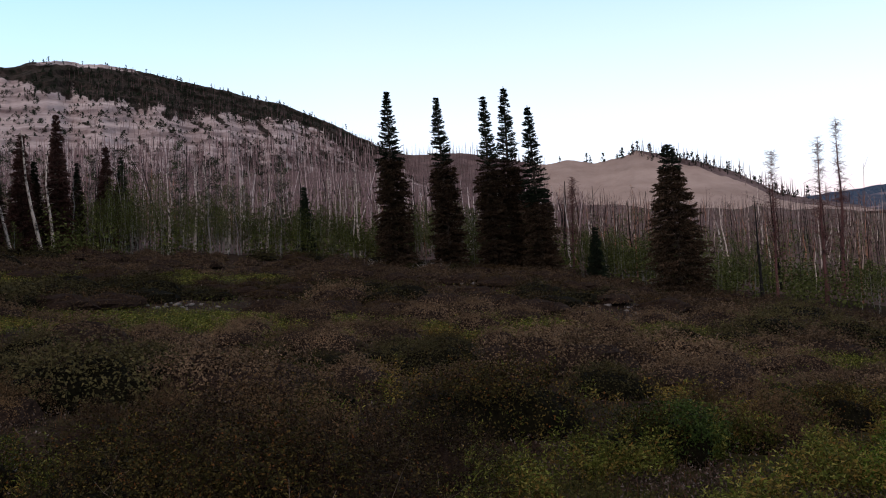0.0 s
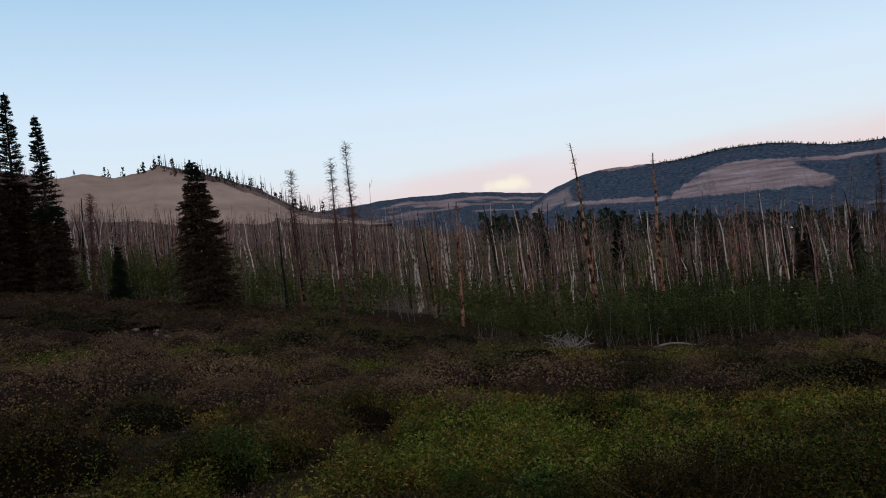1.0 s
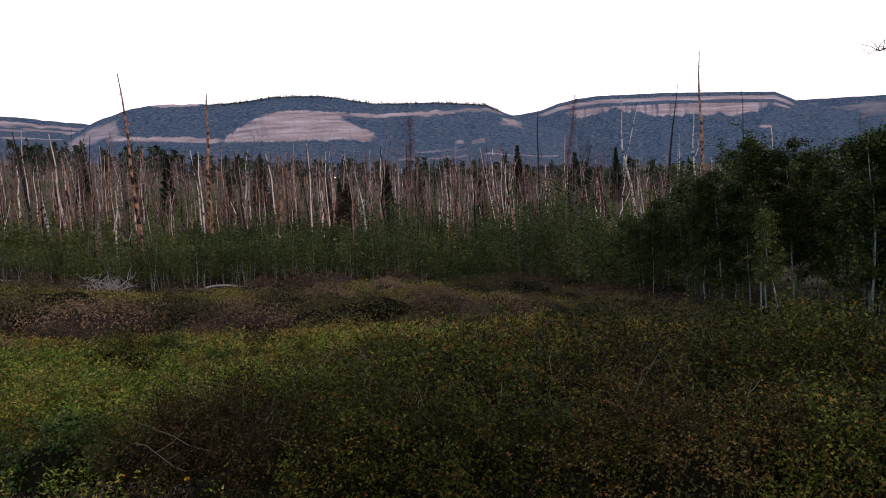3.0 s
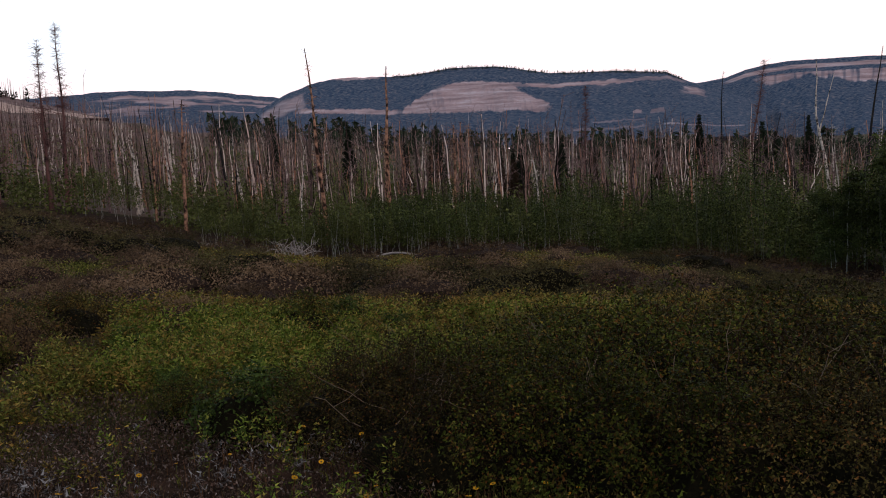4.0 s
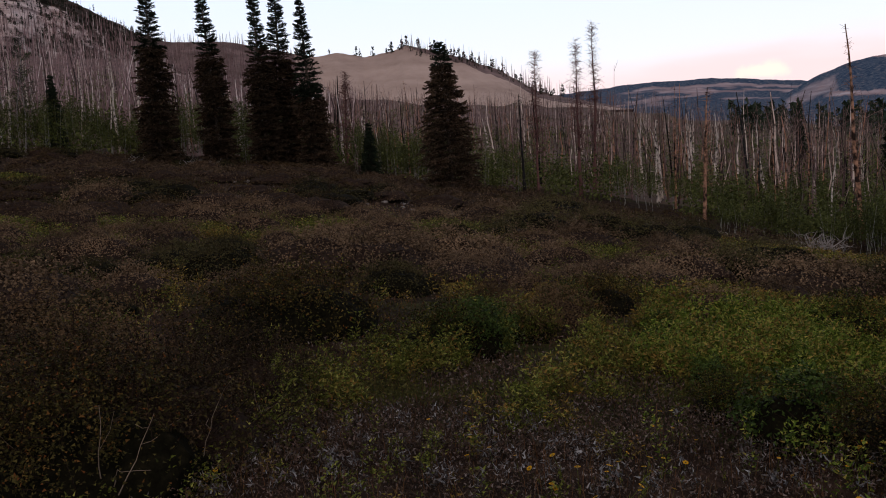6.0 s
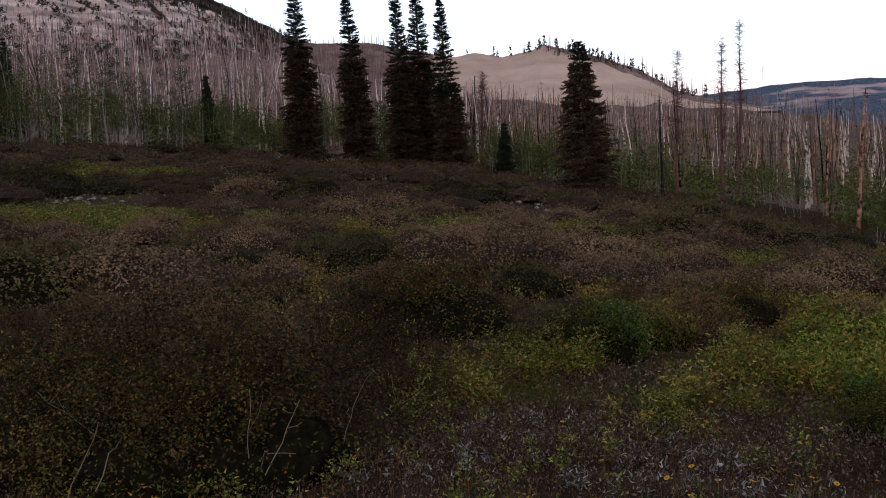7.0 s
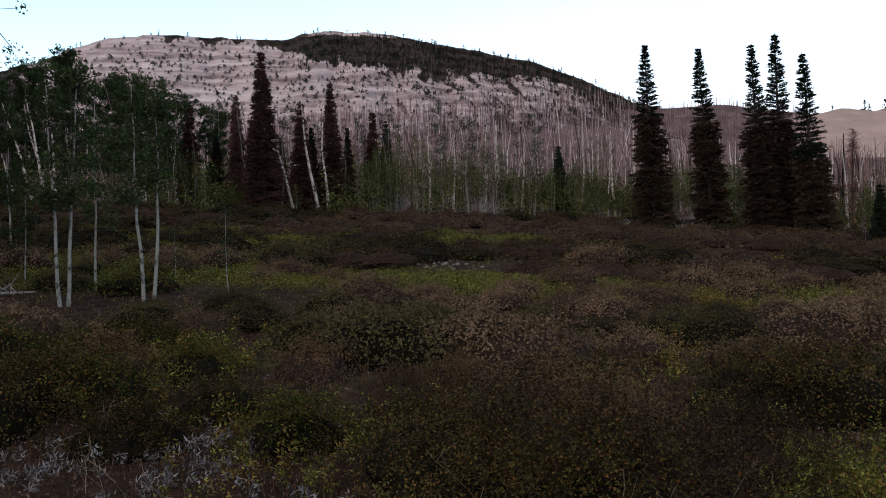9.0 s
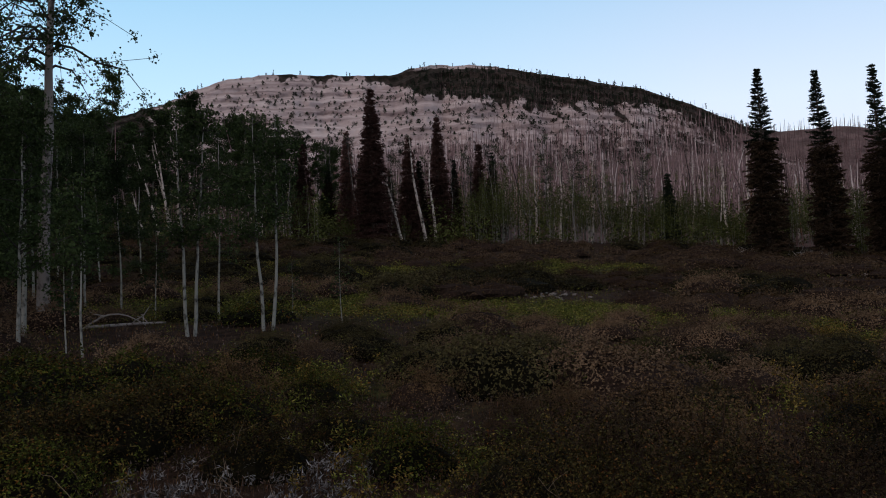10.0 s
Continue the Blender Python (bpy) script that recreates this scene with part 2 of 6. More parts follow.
M_RUST = leaf_material("rust_needles", ((0.02, 0.011, 0.009), (0.075, 0.036, 0.030), (0.14, 0.068, 0.056), (0.065, 0.043, 0.037)), 0.8, 0.1, calm=0.2)
M_ASPEN = leaf_material("aspen_leaf", ((0.015, 0.018, 0.005), (0.050, 0.058, 0.016), (0.085, 0.096, 0.027), (0.16, 0.165, 0.055)), 0.6, 0.2, calm=0.4)
# two darker copies of the aspen leaf, for stands that lie in shade
M_GROVE_SHADE = leaf_material("shaded_grove_leaf", ((0.005, 0.010, 0.004), (0.018, 0.030, 0.010), (0.036, 0.055, 0.018), (0.09, 0.12, 0.045)), 0.6, 0.15)
M_YOUNG_SHADE = leaf_material("shaded_young_aspen_leaf", ((0.005, 0.008, 0.002), (0.022, 0.031, 0.008), (0.050, 0.064, 0.016), (0.12, 0.14, 0.042)), 0.6, 0.15, calm=0.25)
M_HERB = leaf_material("low_herb_leaf", ((0.008, 0.009, 0.003), (0.03, 0.034, 0.009), (0.06, 0.066, 0.016), (0.05, 0.035, 0.018), (0.12, 0.12, 0.03), (0.22, 0.17, 0.06)), 0.7, 0.08, False)
M_FORB = leaf_material("meadow_forb_leaf", ((0.012, 0.014, 0.003), (0.048, 0.060, 0.010), (0.075, 0.076, 0.014), (0.10, 0.12, 0.020), (0.18, 0.19, 0.04), (0.36, 0.31, 0.08)), 0.6, 0.15, False, calm=0.2, patch=2.2)
M_LUSH = leaf_material("lush_forb_leaf", ((0.010, 0.018, 0.003), (0.042, 0.074, 0.009), (0.075, 0.120, 0.015), (0.13, 0.17, 0.026), (0.25, 0.26, 0.05), (0.34, 0.22, 0.06)), 0.55, 0.15, False, calm=0.15, patch=2.2)
M_HERBLEAF = leaf_material("leafy_herb_leaf", ((0.008, 0.015, 0.003), (0.030, 0.050, 0.011), (0.058, 0.088, 0.019), (0.10, 0.14, 0.034)), 0.55, 0.15, calm=0.25)
M_YELLOW = leaf_material("yellowing_leaf", ((0.016, 0.012, 0.004), (0.075, 0.058, 0.014), (0.15, 0.115, 0.028), (0.30, 0.22, 0.055), (0.24, 0.10, 0.03)), 0.7, 0.15, False, calm=0.25, patch=2.6)
M_SILVER = leaf_material("silver_leaf", ((0.03, 0.026, 0.025), (0.11, 0.096, 0.095), (0.22, 0.20, 0.195), (0.40, 0.38, 0.38)), 0.6, 0.15, False, calm=0.2, patch=2.0)
M_GRASS = leaf_material("dry_grass", ((0.03, 0.013, 0.008), (0.15, 0.072, 0.034), (0.12, 0.046, 0.032), (0.08, 0.055, 0.02), (0.28, 0.16, 0.085)), 0.8, 0.1, False)
M_LITTER = leaf_material("low_growth", ((0.006, 0.004, 0.003), (0.022, 0.013, 0.010), (0.07, 0.038, 0.028), (0.04, 0.034, 0.012), (0.12, 0.07, 0.056), (0.27, 0.22, 0.20)), 0.8, 0.05, False, calm=0.3, patch=1.5)
M_SHRUB = leaf_material("shrub_leaf", ((0.005, 0.004, 0.002), (0.017, 0.015, 0.005), (0.034, 0.031, 0.009), (0.013, 0.010, 0.004), (0.056, 0.048, 0.013), (0.024, 0.018, 0.007), (0.11, 0.085, 0.024), (0.13, 0.040, 0.012)), 0.7, 0.05, calm=0.2, patch=1.6)
M_SHRUB_B = leaf_material("brown_shrub_leaf", ((0.006, 0.004, 0.003), (0.020, 0.013, 0.008), (0.046, 0.028, 0.017), (0.026, 0.020, 0.010), (0.08, 0.048, 0.027), (0.055, 0.046, 0.017), (0.15, 0.085, 0.042)), 0.75, 0.05, calm=0.2, patch=1.6)
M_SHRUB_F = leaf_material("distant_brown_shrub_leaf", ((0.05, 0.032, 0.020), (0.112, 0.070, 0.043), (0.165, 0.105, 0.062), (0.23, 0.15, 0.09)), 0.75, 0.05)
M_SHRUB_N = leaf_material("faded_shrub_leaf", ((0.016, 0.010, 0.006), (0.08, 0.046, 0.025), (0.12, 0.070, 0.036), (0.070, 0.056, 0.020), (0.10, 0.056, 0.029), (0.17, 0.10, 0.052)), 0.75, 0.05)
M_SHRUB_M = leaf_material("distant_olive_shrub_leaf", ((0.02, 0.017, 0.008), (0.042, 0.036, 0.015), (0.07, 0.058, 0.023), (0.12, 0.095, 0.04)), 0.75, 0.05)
M_SHRUB_G = leaf_material("green_shrub_leaf", ((0.003, 0.004, 0.001), (0.008, 0.011, 0.002), (0.030, 0.040, 0.007), (0.010, 0.014, 0.003), (0.050, 0.064, 0.010), (0.015, 0.019, 0.003), (0.10, 0.105, 0.017), (0.026, 0.034, 0.005), (0.10, 0.034, 0.010), (0.13, 0.105, 0.020)), 0.65, 0.06, calm=0.15, patch=1.4)
M_TWIG = bark_material("shrub_twig", (0.028, 0.016, 0.011), (0.008, 0.005, 0.004), 0.6, 20)
M_STALK = bark_material("dry_stalk", (0.18, 0.13, 0.095), (0.08, 0.05, 0.04), 0.5, 20)
M_PETAL = leaf_material("yellow_petal", ((0.60, 0.26, 0.015), (0.75, 0.40, 0.025)), 0.6, 0.3)
M_BARK_W = bark_material("aspen_bark", (0.56, 0.46, 0.40), (0.03, 0.026, 0.023), 0.7, 5)
M_BARK_D = bark_material("dark_limb_bark", (0.05, 0.042, 0.04), (0.02, 0.017, 0.016), 0.5, 9)
# three aspen barks darkened for trunks that stand in shade
M_BARK_O = bark_material("old_aspen_bark", (0.22, 0.19, 0.175), (0.05, 0.042, 0.04), 0.6, 6)
M_BARK_L = bark_material("live_aspen_bark", (0.26, 0.25, 0.22), (0.05, 0.045, 0.04), 0.6, 9)
M_BARK_A = bark_material("shaded_young_aspen_bark", (0.11, 0.11, 0.08), (0.03, 0.03, 0.022), 0.6, 9)
M_BARK_R = bark_material("red_snag_bark", (0.42, 0.215, 0.14), (0.025, 0.015, 0.012), 0.85, 4)
M_BARK_K = bark_material("charred_bark", (0.018, 0.016, 0.016), (0.05, 0.045, 0.042), 0.5, 6)
M_BARK_P = bark_material("fuzzy_red_snag_bark", (0.13, 0.062, 0.056), (0.03, 0.018, 0.017), 0.5, 6)
M_BARK_G = bark_material("grey_snag_bark", (0.19, 0.118, 0.115), (0.03, 0.022, 0.022), 0.6, 6)
M_BARK_S = bark_material("spruce_bark", (0.09, 0.065, 0.05), (0.03, 0.025, 0.02), 0.5, 8)
M_BARK_MIX = bark_material("burnt_wood", (0.2, 0.2, 0.2), (0.018, 0.014, 0.013), 0.62, 3,
                           ((0.008, 0.007, 0.007), (0.06, 0.038, 0.034), (0.17, 0.095, 0.08), (0.03, 0.02, 0.018), (0.24, 0.14, 0.115), (0.42, 0.20, 0.13), (0.09, 0.056, 0.05), (0.14, 0.085, 0.072), (0.72, 0.57, 0.50), (0.28, 0.18, 0.15), (0.12, 0.075, 0.065), (0.58, 0.42, 0.36), (0.58, 0.42, 0.36)))
M_BARK_PALE = bark_material("pale_burnt_wood", (0.2, 0.2, 0.2), (0.05, 0.04, 0.04), 0.5, 3,
                            ((0.04, 0.028, 0.028), (0.20, 0.125, 0.125), (0.32, 0.20, 0.20), (0.15, 0.094, 0.094), (0.42, 0.28, 0.275), (0.26, 0.16, 0.16), (0.72, 0.60, 0.57), (0.19, 0.12, 0.12), (0.56, 0.41, 0.39), (0.24, 0.15, 0.15), (0.24, 0.15, 0.15)))
M_BARK_FINE = bark_material("burnt_twig", (0.22, 0.142, 0.135), (0.08, 0.052, 0.05), 0.5, 3)
M_DRIFT = bark_material("bleached_wood", (0.27, 0.235, 0.22), (0.06, 0.05, 0.045), 0.5, 10)
M_STONE = land_material("pale_stone", ((0.13, 0.11, 0.10), (0.25, 0.215, 0.20)), ((0.05, 0.042, 0.034), (0.09, 0.075, 0.06)), 4.0)

# ---- mesh tools ----
rng = np.random.default_rng(11)


def mesh_of(name, chunks, materials, smooth=False, cover=None):
    """One mesh from chunks of (vertices, faces of 3 or 4, material slot)."""
    co, loops, starts, totals, slots, base, at = [], [], [], [], [], 0, 0
    for v, f, s in chunks:
        v, f = np.asarray(v, np.float32).reshape(-1, 3), np.asarray(f, np.int32)
        k = f.shape[1]
        co.append(v)
        loops.append((f + base).ravel())
        starts.append(at + np.arange(len(f), dtype=np.int32) * k)
        totals.append(np.full(len(f), k, np.int32))
        slots.append(np.full(len(f), s, np.int32))
        base += len(v)
        at += f.size
    co, loops = np.concatenate(co), np.concatenate(loops)
    starts, totals, slots = np.concatenate(starts), np.concatenate(totals), np.concatenate(slots)
    me = bpy.data.meshes.new(name)
    me.vertices.add(len(co))
    me.vertices.foreach_set("co", co.ravel())
    me.loops.add(len(loops))
    me.loops.foreach_set("vertex_index", loops)
    me.polygons.add(len(starts))
    me.polygons.foreach_set("loop_start", starts)
    me.polygons.foreach_set("loop_total", totals)
    for m in materials:
        me.materials.append(m)
    me.polygons.foreach_set("material_index", slots)
    me.polygons.foreach_set("use_smooth", np.full(len(starts), smooth, bool))
    if cover is not None:
        a = me.attributes.new("cover", "FLOAT", "POINT")
        a.data.foreach_set("value", np.asarray(cover, np.float32).ravel())
    me.update(calc_edges=True)
    me.validate()
    return me


def unit(v):
    return v / np.maximum(np.linalg.norm(v, axis=-1, keepdims=True), 1e-9)


def leaves(p, length, width=0.5, up=0.3, lean=None, normal=None, tri=True, loose=0.42):
    """Pointed leaf quads at p; length per leaf or one for all, up: how much they point upwards; normal: the way they face, loosely."""
    n = len(p)
    if normal is not None:
        face = unit(unit(normal) + rng.normal(size=(n, 3)) * loose)
        d = unit(np.cross(face, rng.normal(size=(n, 3))))
        s = np.cross(face, d)
        return leaf_faces(p, d, s, length, width, tri)
    d = rng.normal(size=(n, 3))
    if lean is not None:
        d = d * 0.6 + lean
    d[:, 2] += up
    d = unit(d)
    s = unit(np.cross(d, rng.normal(size=(n, 3))))
    return leaf_faces(p, d, s, length, width, tri)


def leaf_faces(p, d, s, length, width, tri):
    n = len(p)
    length = (np.full(n, length) if np.isscalar(length) else np.asarray(length))[:, None] * rng.uniform(0.7, 1.3, (n, 1))
    w = s * length * width * 0.5
    if tri:
        v = np.stack([p - w * 1.15, p + w * 1.15, p + d * length], 1)
        return v.reshape(-1, 3), np.arange(3 * n).reshape(-1, 3)
    fold = np.cross(d, s) * length * 0.10
    v = np.stack([p, p + d * length * 0.45 + w + fold, p + d * length, p + d * length * 0.45 - w + fold], 1)
    return v.reshape(-1, 3), np.arange(4 * n).reshape(-1, 4)


def blades(p, height, width, bend=0.75):
    """Grass blades: narrow bent triangles pairs."""
    n = len(p)
    h = (np.full(n, height) if np.isscalar(height) else height)[:, None] * rng.uniform(0.5, 1.3, (n, 1))
    a = rng.uniform(0, 2 * np.pi, n)
    out = np.stack([np.cos(a), np.sin(a), 0 * a], 1)
    side = np.stack([-np.sin(a), np.cos(a), 0 * a], 1) * width * 0.5
    z = np.array([[0, 0, 1.0]])
    k = rng.uniform(0.2, 1.0, (n, 1)) * bend
    mid = p + z * h * 0.6 + out * h * k * 0.3
    tip = p + z * h * (1 - k * 0.3) + out * h * k
    v = np.stack([p - side, p + side, mid + side * 0.7, tip, mid - side * 0.7], 1)
    i = np.arange(n)[:, None] * 5
    return v.reshape(-1, 3), np.concatenate([i + np.array([[0, 1, 2, 4]])]), i + np.array([[4, 2, 3]])


def tubes(paths, radii, sides=5):
    """Tapered round rods along paths (n, k, 3) with radii (n, k)."""
    paths, radii = np.asarray(paths, float), np.asarray(radii, float)
    n, k, _ = paths.shape
    t = np.gradient(paths, axis=1)
    t = unit(t)
    ref = np.where(np.abs(t[..., 2:3]) > 0.9, np.array([1.0, 0, 0]), np.array([0, 0, 1.0]))
    a = unit(np.cross(t, ref))
    b = np.cross(t, a)
    ang = np.arange(sides) / sides * 2 * np.pi
    v = paths[:, :, None] + radii[:, :, None, None] * (a[:, :, None] * np.cos(ang)[:, None] + b[:, :, None] * np.sin(ang)[:, None])
    idx = np.arange(n * k * sides).reshape(n, k, sides)
    nxt = np.roll(idx, -1, axis=2)
    f = np.stack([idx[:, :-1], nxt[:, :-1], nxt[:, 1:], idx[:, 1:]], -1).reshape(-1, 4)
    return v.reshape(-1, 3), f


def limb(start, direction, length, droop, steps, wobble=0.06):
    """Paths (n, steps, 3) that leave start along direction and sag or rise."""
    n = len(start)
    u = np.linspace(0, 1, steps)[None, :, None]
    length = np.asarray(length).reshape(n, 1, 1)
    p = start[:, None] + direction[:, None] * u * length
    p[..., 2] += (np.asarray(droop).reshape(n, 1) * (u[..., 0] ** 2) * length[..., 0])
    p[:, 1:] += rng.normal(size=(n, steps - 1, 3)) * wobble * length
    return p


def ring(n, elev):
    a = rng.uniform(0, 2 * np.pi, n)
    e = np.asarray(elev)
    return np.stack([np.cos(a) * np.cos(e), np.sin(a) * np.cos(e), np.sin(e) * np.ones(n)], 1)


def part(name, mesh, parent, label="", kind=""):
    ob = new(name, mesh)
    ob.parent = parent
    if kind:
        ob["kind"] = kind
    if label:
        ob["label"] = label
    return ob


def lattice(ix, iy, seed):
    h = np.sin(ix * 127.1 + iy * 311.7 + seed * 74.7) * 43758.5453
    return h - np.floor(h)


def vnoise(x, y, seed=0):
    ix, iy = np.floor(x), np.floor(y)
    fx, fy = x - ix, y - iy
    fx, fy = fx * fx * (3 - 2 * fx), fy * fy * (3 - 2 * fy)
    a, b = lattice(ix, iy, seed), lattice(ix + 1, iy, seed)
    c, d = lattice(ix, iy + 1, seed), lattice(ix + 1, iy + 1, seed)
    return (a * (1 - fx) + b * fx) * (1 - fy) + (c * (1 - fx) + d * fx) * fy


def fbm(x, y, seed=0, octaves=4):
    v, amp, tot = 0, 1.0, 0
    for o in range(octaves):
        v = v + amp * vnoise(x * 2 ** o, y * 2 ** o, seed + o)
        tot += amp
        amp *= 0.5
    return v / tot


def polar(az, r):
    az = np.radians(az)
    return np.sin(az) * r, np.cos(az) * r


# ---- the lie of the land ----
EYE = 1.75
EDGE_AZ = (-70, -48, -35, -20, -5, 7, 16, 28, 35, 41, 53, 64, 72, 82, 95)
EDGE_R = (46, 50, 55, 60, 60, 60, 57, 52, 47, 42, 42, 38, 33, 26, 24)
EDGE_Z = (2.8, 3.1, 3.4, 3.0, 1.9, 0.9, -1.4, -3.1, -4.2, -4.8, -4.95, -4.95, -4.9, -4.7, -4.5)
FOOT_AZ = (-70, -40, -5, 3, 12, 25, 32, 40, 50, 60, 70, 80, 95)
FOOT_Z = (50, 55, 55, 40, 33, 26, 17, 12, 5, -1, -6, -10, -12)


def rough(x, y):
    return (0.10 * np.sin(0.55 * x + 1.0) * np.sin(0.47 * y + 0.4) + 0.06 * np.sin(1.3 * x + 2.1 * np.sin(0.3 * y)) * np.cos(1.1 * y)
            + 0.22 * np.sin(0.17 * x + 0.8) * np.sin(0.15 * y + 2.0))


def ground(x, y):
    """Height of the ground: a meadow that climbs on one hand and falls on the other, then wooded slopes to the hills."""
    x, y = np.asarray(x, float), np.asarray(y, float)
    r, az = np.hypot(x, y), np.degrees(np.arctan2(x, y))
    e, h, f = np.interp(az, EDGE_AZ, EDGE_R), np.interp(az, EDGE_AZ, EDGE_Z), np.interp(az, FOOT_AZ, FOOT_Z)
    back = np.clip((np.abs(az - 15) - 85) / 50, 0, 1)
    s = np.clip((r - 5) / (e - 5), 0, 1)
    near = -1.85 + (h + 1.85) * s ** np.where(h > -1, 1.4, 1.05)
    q = np.clip((r - e) / (380 - e), 0, 1)
    far = h + (f - h) * q ** 1.15 + np.maximum(r - 400, 0) * 0.008
    z = np.where(r < e, near, far)
    z = z * (1 - back) + (-1.85 - 0.02 * np.maximum(r - 5, 0).clip(0, 300)) * back
    amp = np.clip((r - 2.5) / 6, 0, 1) * (1 + np.clip(r - 80, 0, 300) / 60)
    return z + rough(x, y) * amp + EYE


def on_ground(az, r):
    x, y = polar(az, r)
    return np.stack([x, y, ground(x, y)], -1)


# open patches: azimuth, distance, half width across, half depth (metres)
FORBS = ((58, 9.6, 2.4, 0.9), (68, 9.8, 2.6, 0.9), (76, 10.4, 2.4, 0.9), (-26, 41.5, 5.0, 3.6), (-17, 45.6, 5.0, 3.0), (-29, 24.6, 3.6, 3.0), (-22.5, 24.6, 4.2, 2.8), (-15.5, 23.8, 3.4, 2.5), (-9, 23.2, 3.2, 2.3), (-4, 22.4, 2.4, 1.6), (3, 23.8, 3.2, 2.0), (8.5, 24.0, 3.6, 2.8),
         (13.5, 24.2, 3.6, 3.0), (19, 23.6, 3.6, 2.8), (24.5, 23.0, 3.2, 2.6), (31, 23.5, 3.4, 3.6), (34, 32, 3.5, 3.6), (-36, 31, 4.0, 3.0), (-33, 40, 5.0, 3.0), (-40, 25, 4.0, 2.4),
         (22, 6.5, 1.6, 0.6), (7, 7.0, 1.4, 0.6), (15, 7.5, 2.4, 1.1), (27, 7.2, 2.3, 1.1), (34, 6.3, 1.8, 0.8), (33, 7.6, 2.6, 1.3), (47, 9.4, 3.0, 1.3), (27, 8.4, 2.4, 1.3), (60, 11, 3.0, 1.0),
         (38, 8.2, 2.6, 1.4), (46, 8.3, 2.6, 1.2), (54, 8.8, 2.8, 1.3), (60, 9.6, 2.2, 1.1), (40, 10.6, 3.0, 1.2), (31, 10.2, 2.5, 1.2), (-26, 8.6, 0.8, 0.5), (-30, 13.0, 1.6, 0.7), (-36, 13.2, 2.2, 0.6), (-41, 12.6, 2.0, 0.7))
TURNED = ((60, 9.4, 2.2, 0.7), (70, 9.6, 2.6, 0.7), (78, 11.2, 2.4, 0.7), (36, 12.6, 4.0, 0.8), (46, 13, 5, 0.8), (56, 14.0, 4, 0.8), (64, 11.8, 2.5, 0.8), (42, 24, 6, 2.0), (50, 27, 6, 2.4), (58, 24, 5, 1.6), (64, 22, 4, 1.2), (46, 34, 8, 2.0), (56, 33, 8, 1.6), (38, 33, 4, 3.0), (31, 32, 3, 2.0),
          (-0.5, 23.0, 1.6, 0.9), (-2.5, 14.2, 1.1, 1.4), (-23, 15.0, 2.0, 0.6), (18.5, 12.0, 1.6, 0.7), (25, 12.5, 2.4, 0.7), (2, 34, 2.0, 0.7), (18, 38, 3, 0.8))
SILVER = ((-45, 8.0, 2.2, 0.7), (-36, 8.5, 2.0, 0.7), (-29, 9.4, 1.3, 0.5), (-27.7, 6.5, 0.5, 0.6), (-50, 7.4, 1.5, 0.5), (-40, 7.6, 2.0, 0.6), (10, 5.5, 1.8, 0.7), (2, 5.8, 1.2, 0.5), (20, 5.0, 1.6, 0.6), (30, 4.8, 1.4, 0.5))
BARE = ((-45, 7.6, 2.8, 1.0), (-36, 8.3, 2.4, 1.0), (2, 5.4, 3.0, 1.2), (14, 4.8, 3.0, 1.4), (-27, 7.0, 2.2, 1.0), (-42, 6.4, 3.0, 1.0), (0, 13.5, 1.2, 1.0), (32, 4.3, 1.5, 0.7), (20, 5.5, 2.0, 1.0))


CLEAR = ((3.8, 10.6, 2.3, 1.6), (3.8, 8.4, 1.8, 1.0), (38, 27, 3.0, 5), (39.1, 31.0, 1.8, 4.4), (46, 37.0, 4, 4.5), (52, 38, 3, 4), (58, 37, 4, 3), (11.8, 31.0, 2.4, 3.2), (-17, 27.8, 2.2, 3.0), (2.3, 38.2, 1.5, 3.0), (32.5, 45.5, 3, 3.5), (-45.5, 19.8, 1.3, 2.2), (-38.5, 19.5, 4.0, 1.6))


def inside(x, y, spots, grow=1.0):
    out = np.zeros(np.shape(x))
    far = np.clip((np.hypot(x, y) - 12) / 10, 0, 1) * 3.4
    x, y = x + (fbm(np.asarray(x) * 0.35, np.asarray(y) * 0.35, 131, 3) - 0.5) * far, y + (fbm(np.asarray(x) * 0.35, np.asarray(y) * 0.35, 137, 3) - 0.5) * far
    for az, r, w, d in spots:
        cx, cy = polar(az, r)
        s, c = math.sin(radians(az)), math.cos(radians(az))
        across, along = (x - cx) * c - (y - cy) * s, (x - cx) * s + (y - cy) * c
        q = (across / (w * grow)) ** 2 + (along / (d * grow)) ** 2
        out = np.maximum(out, np.exp(-q ** 2 * 0.7))
    return out


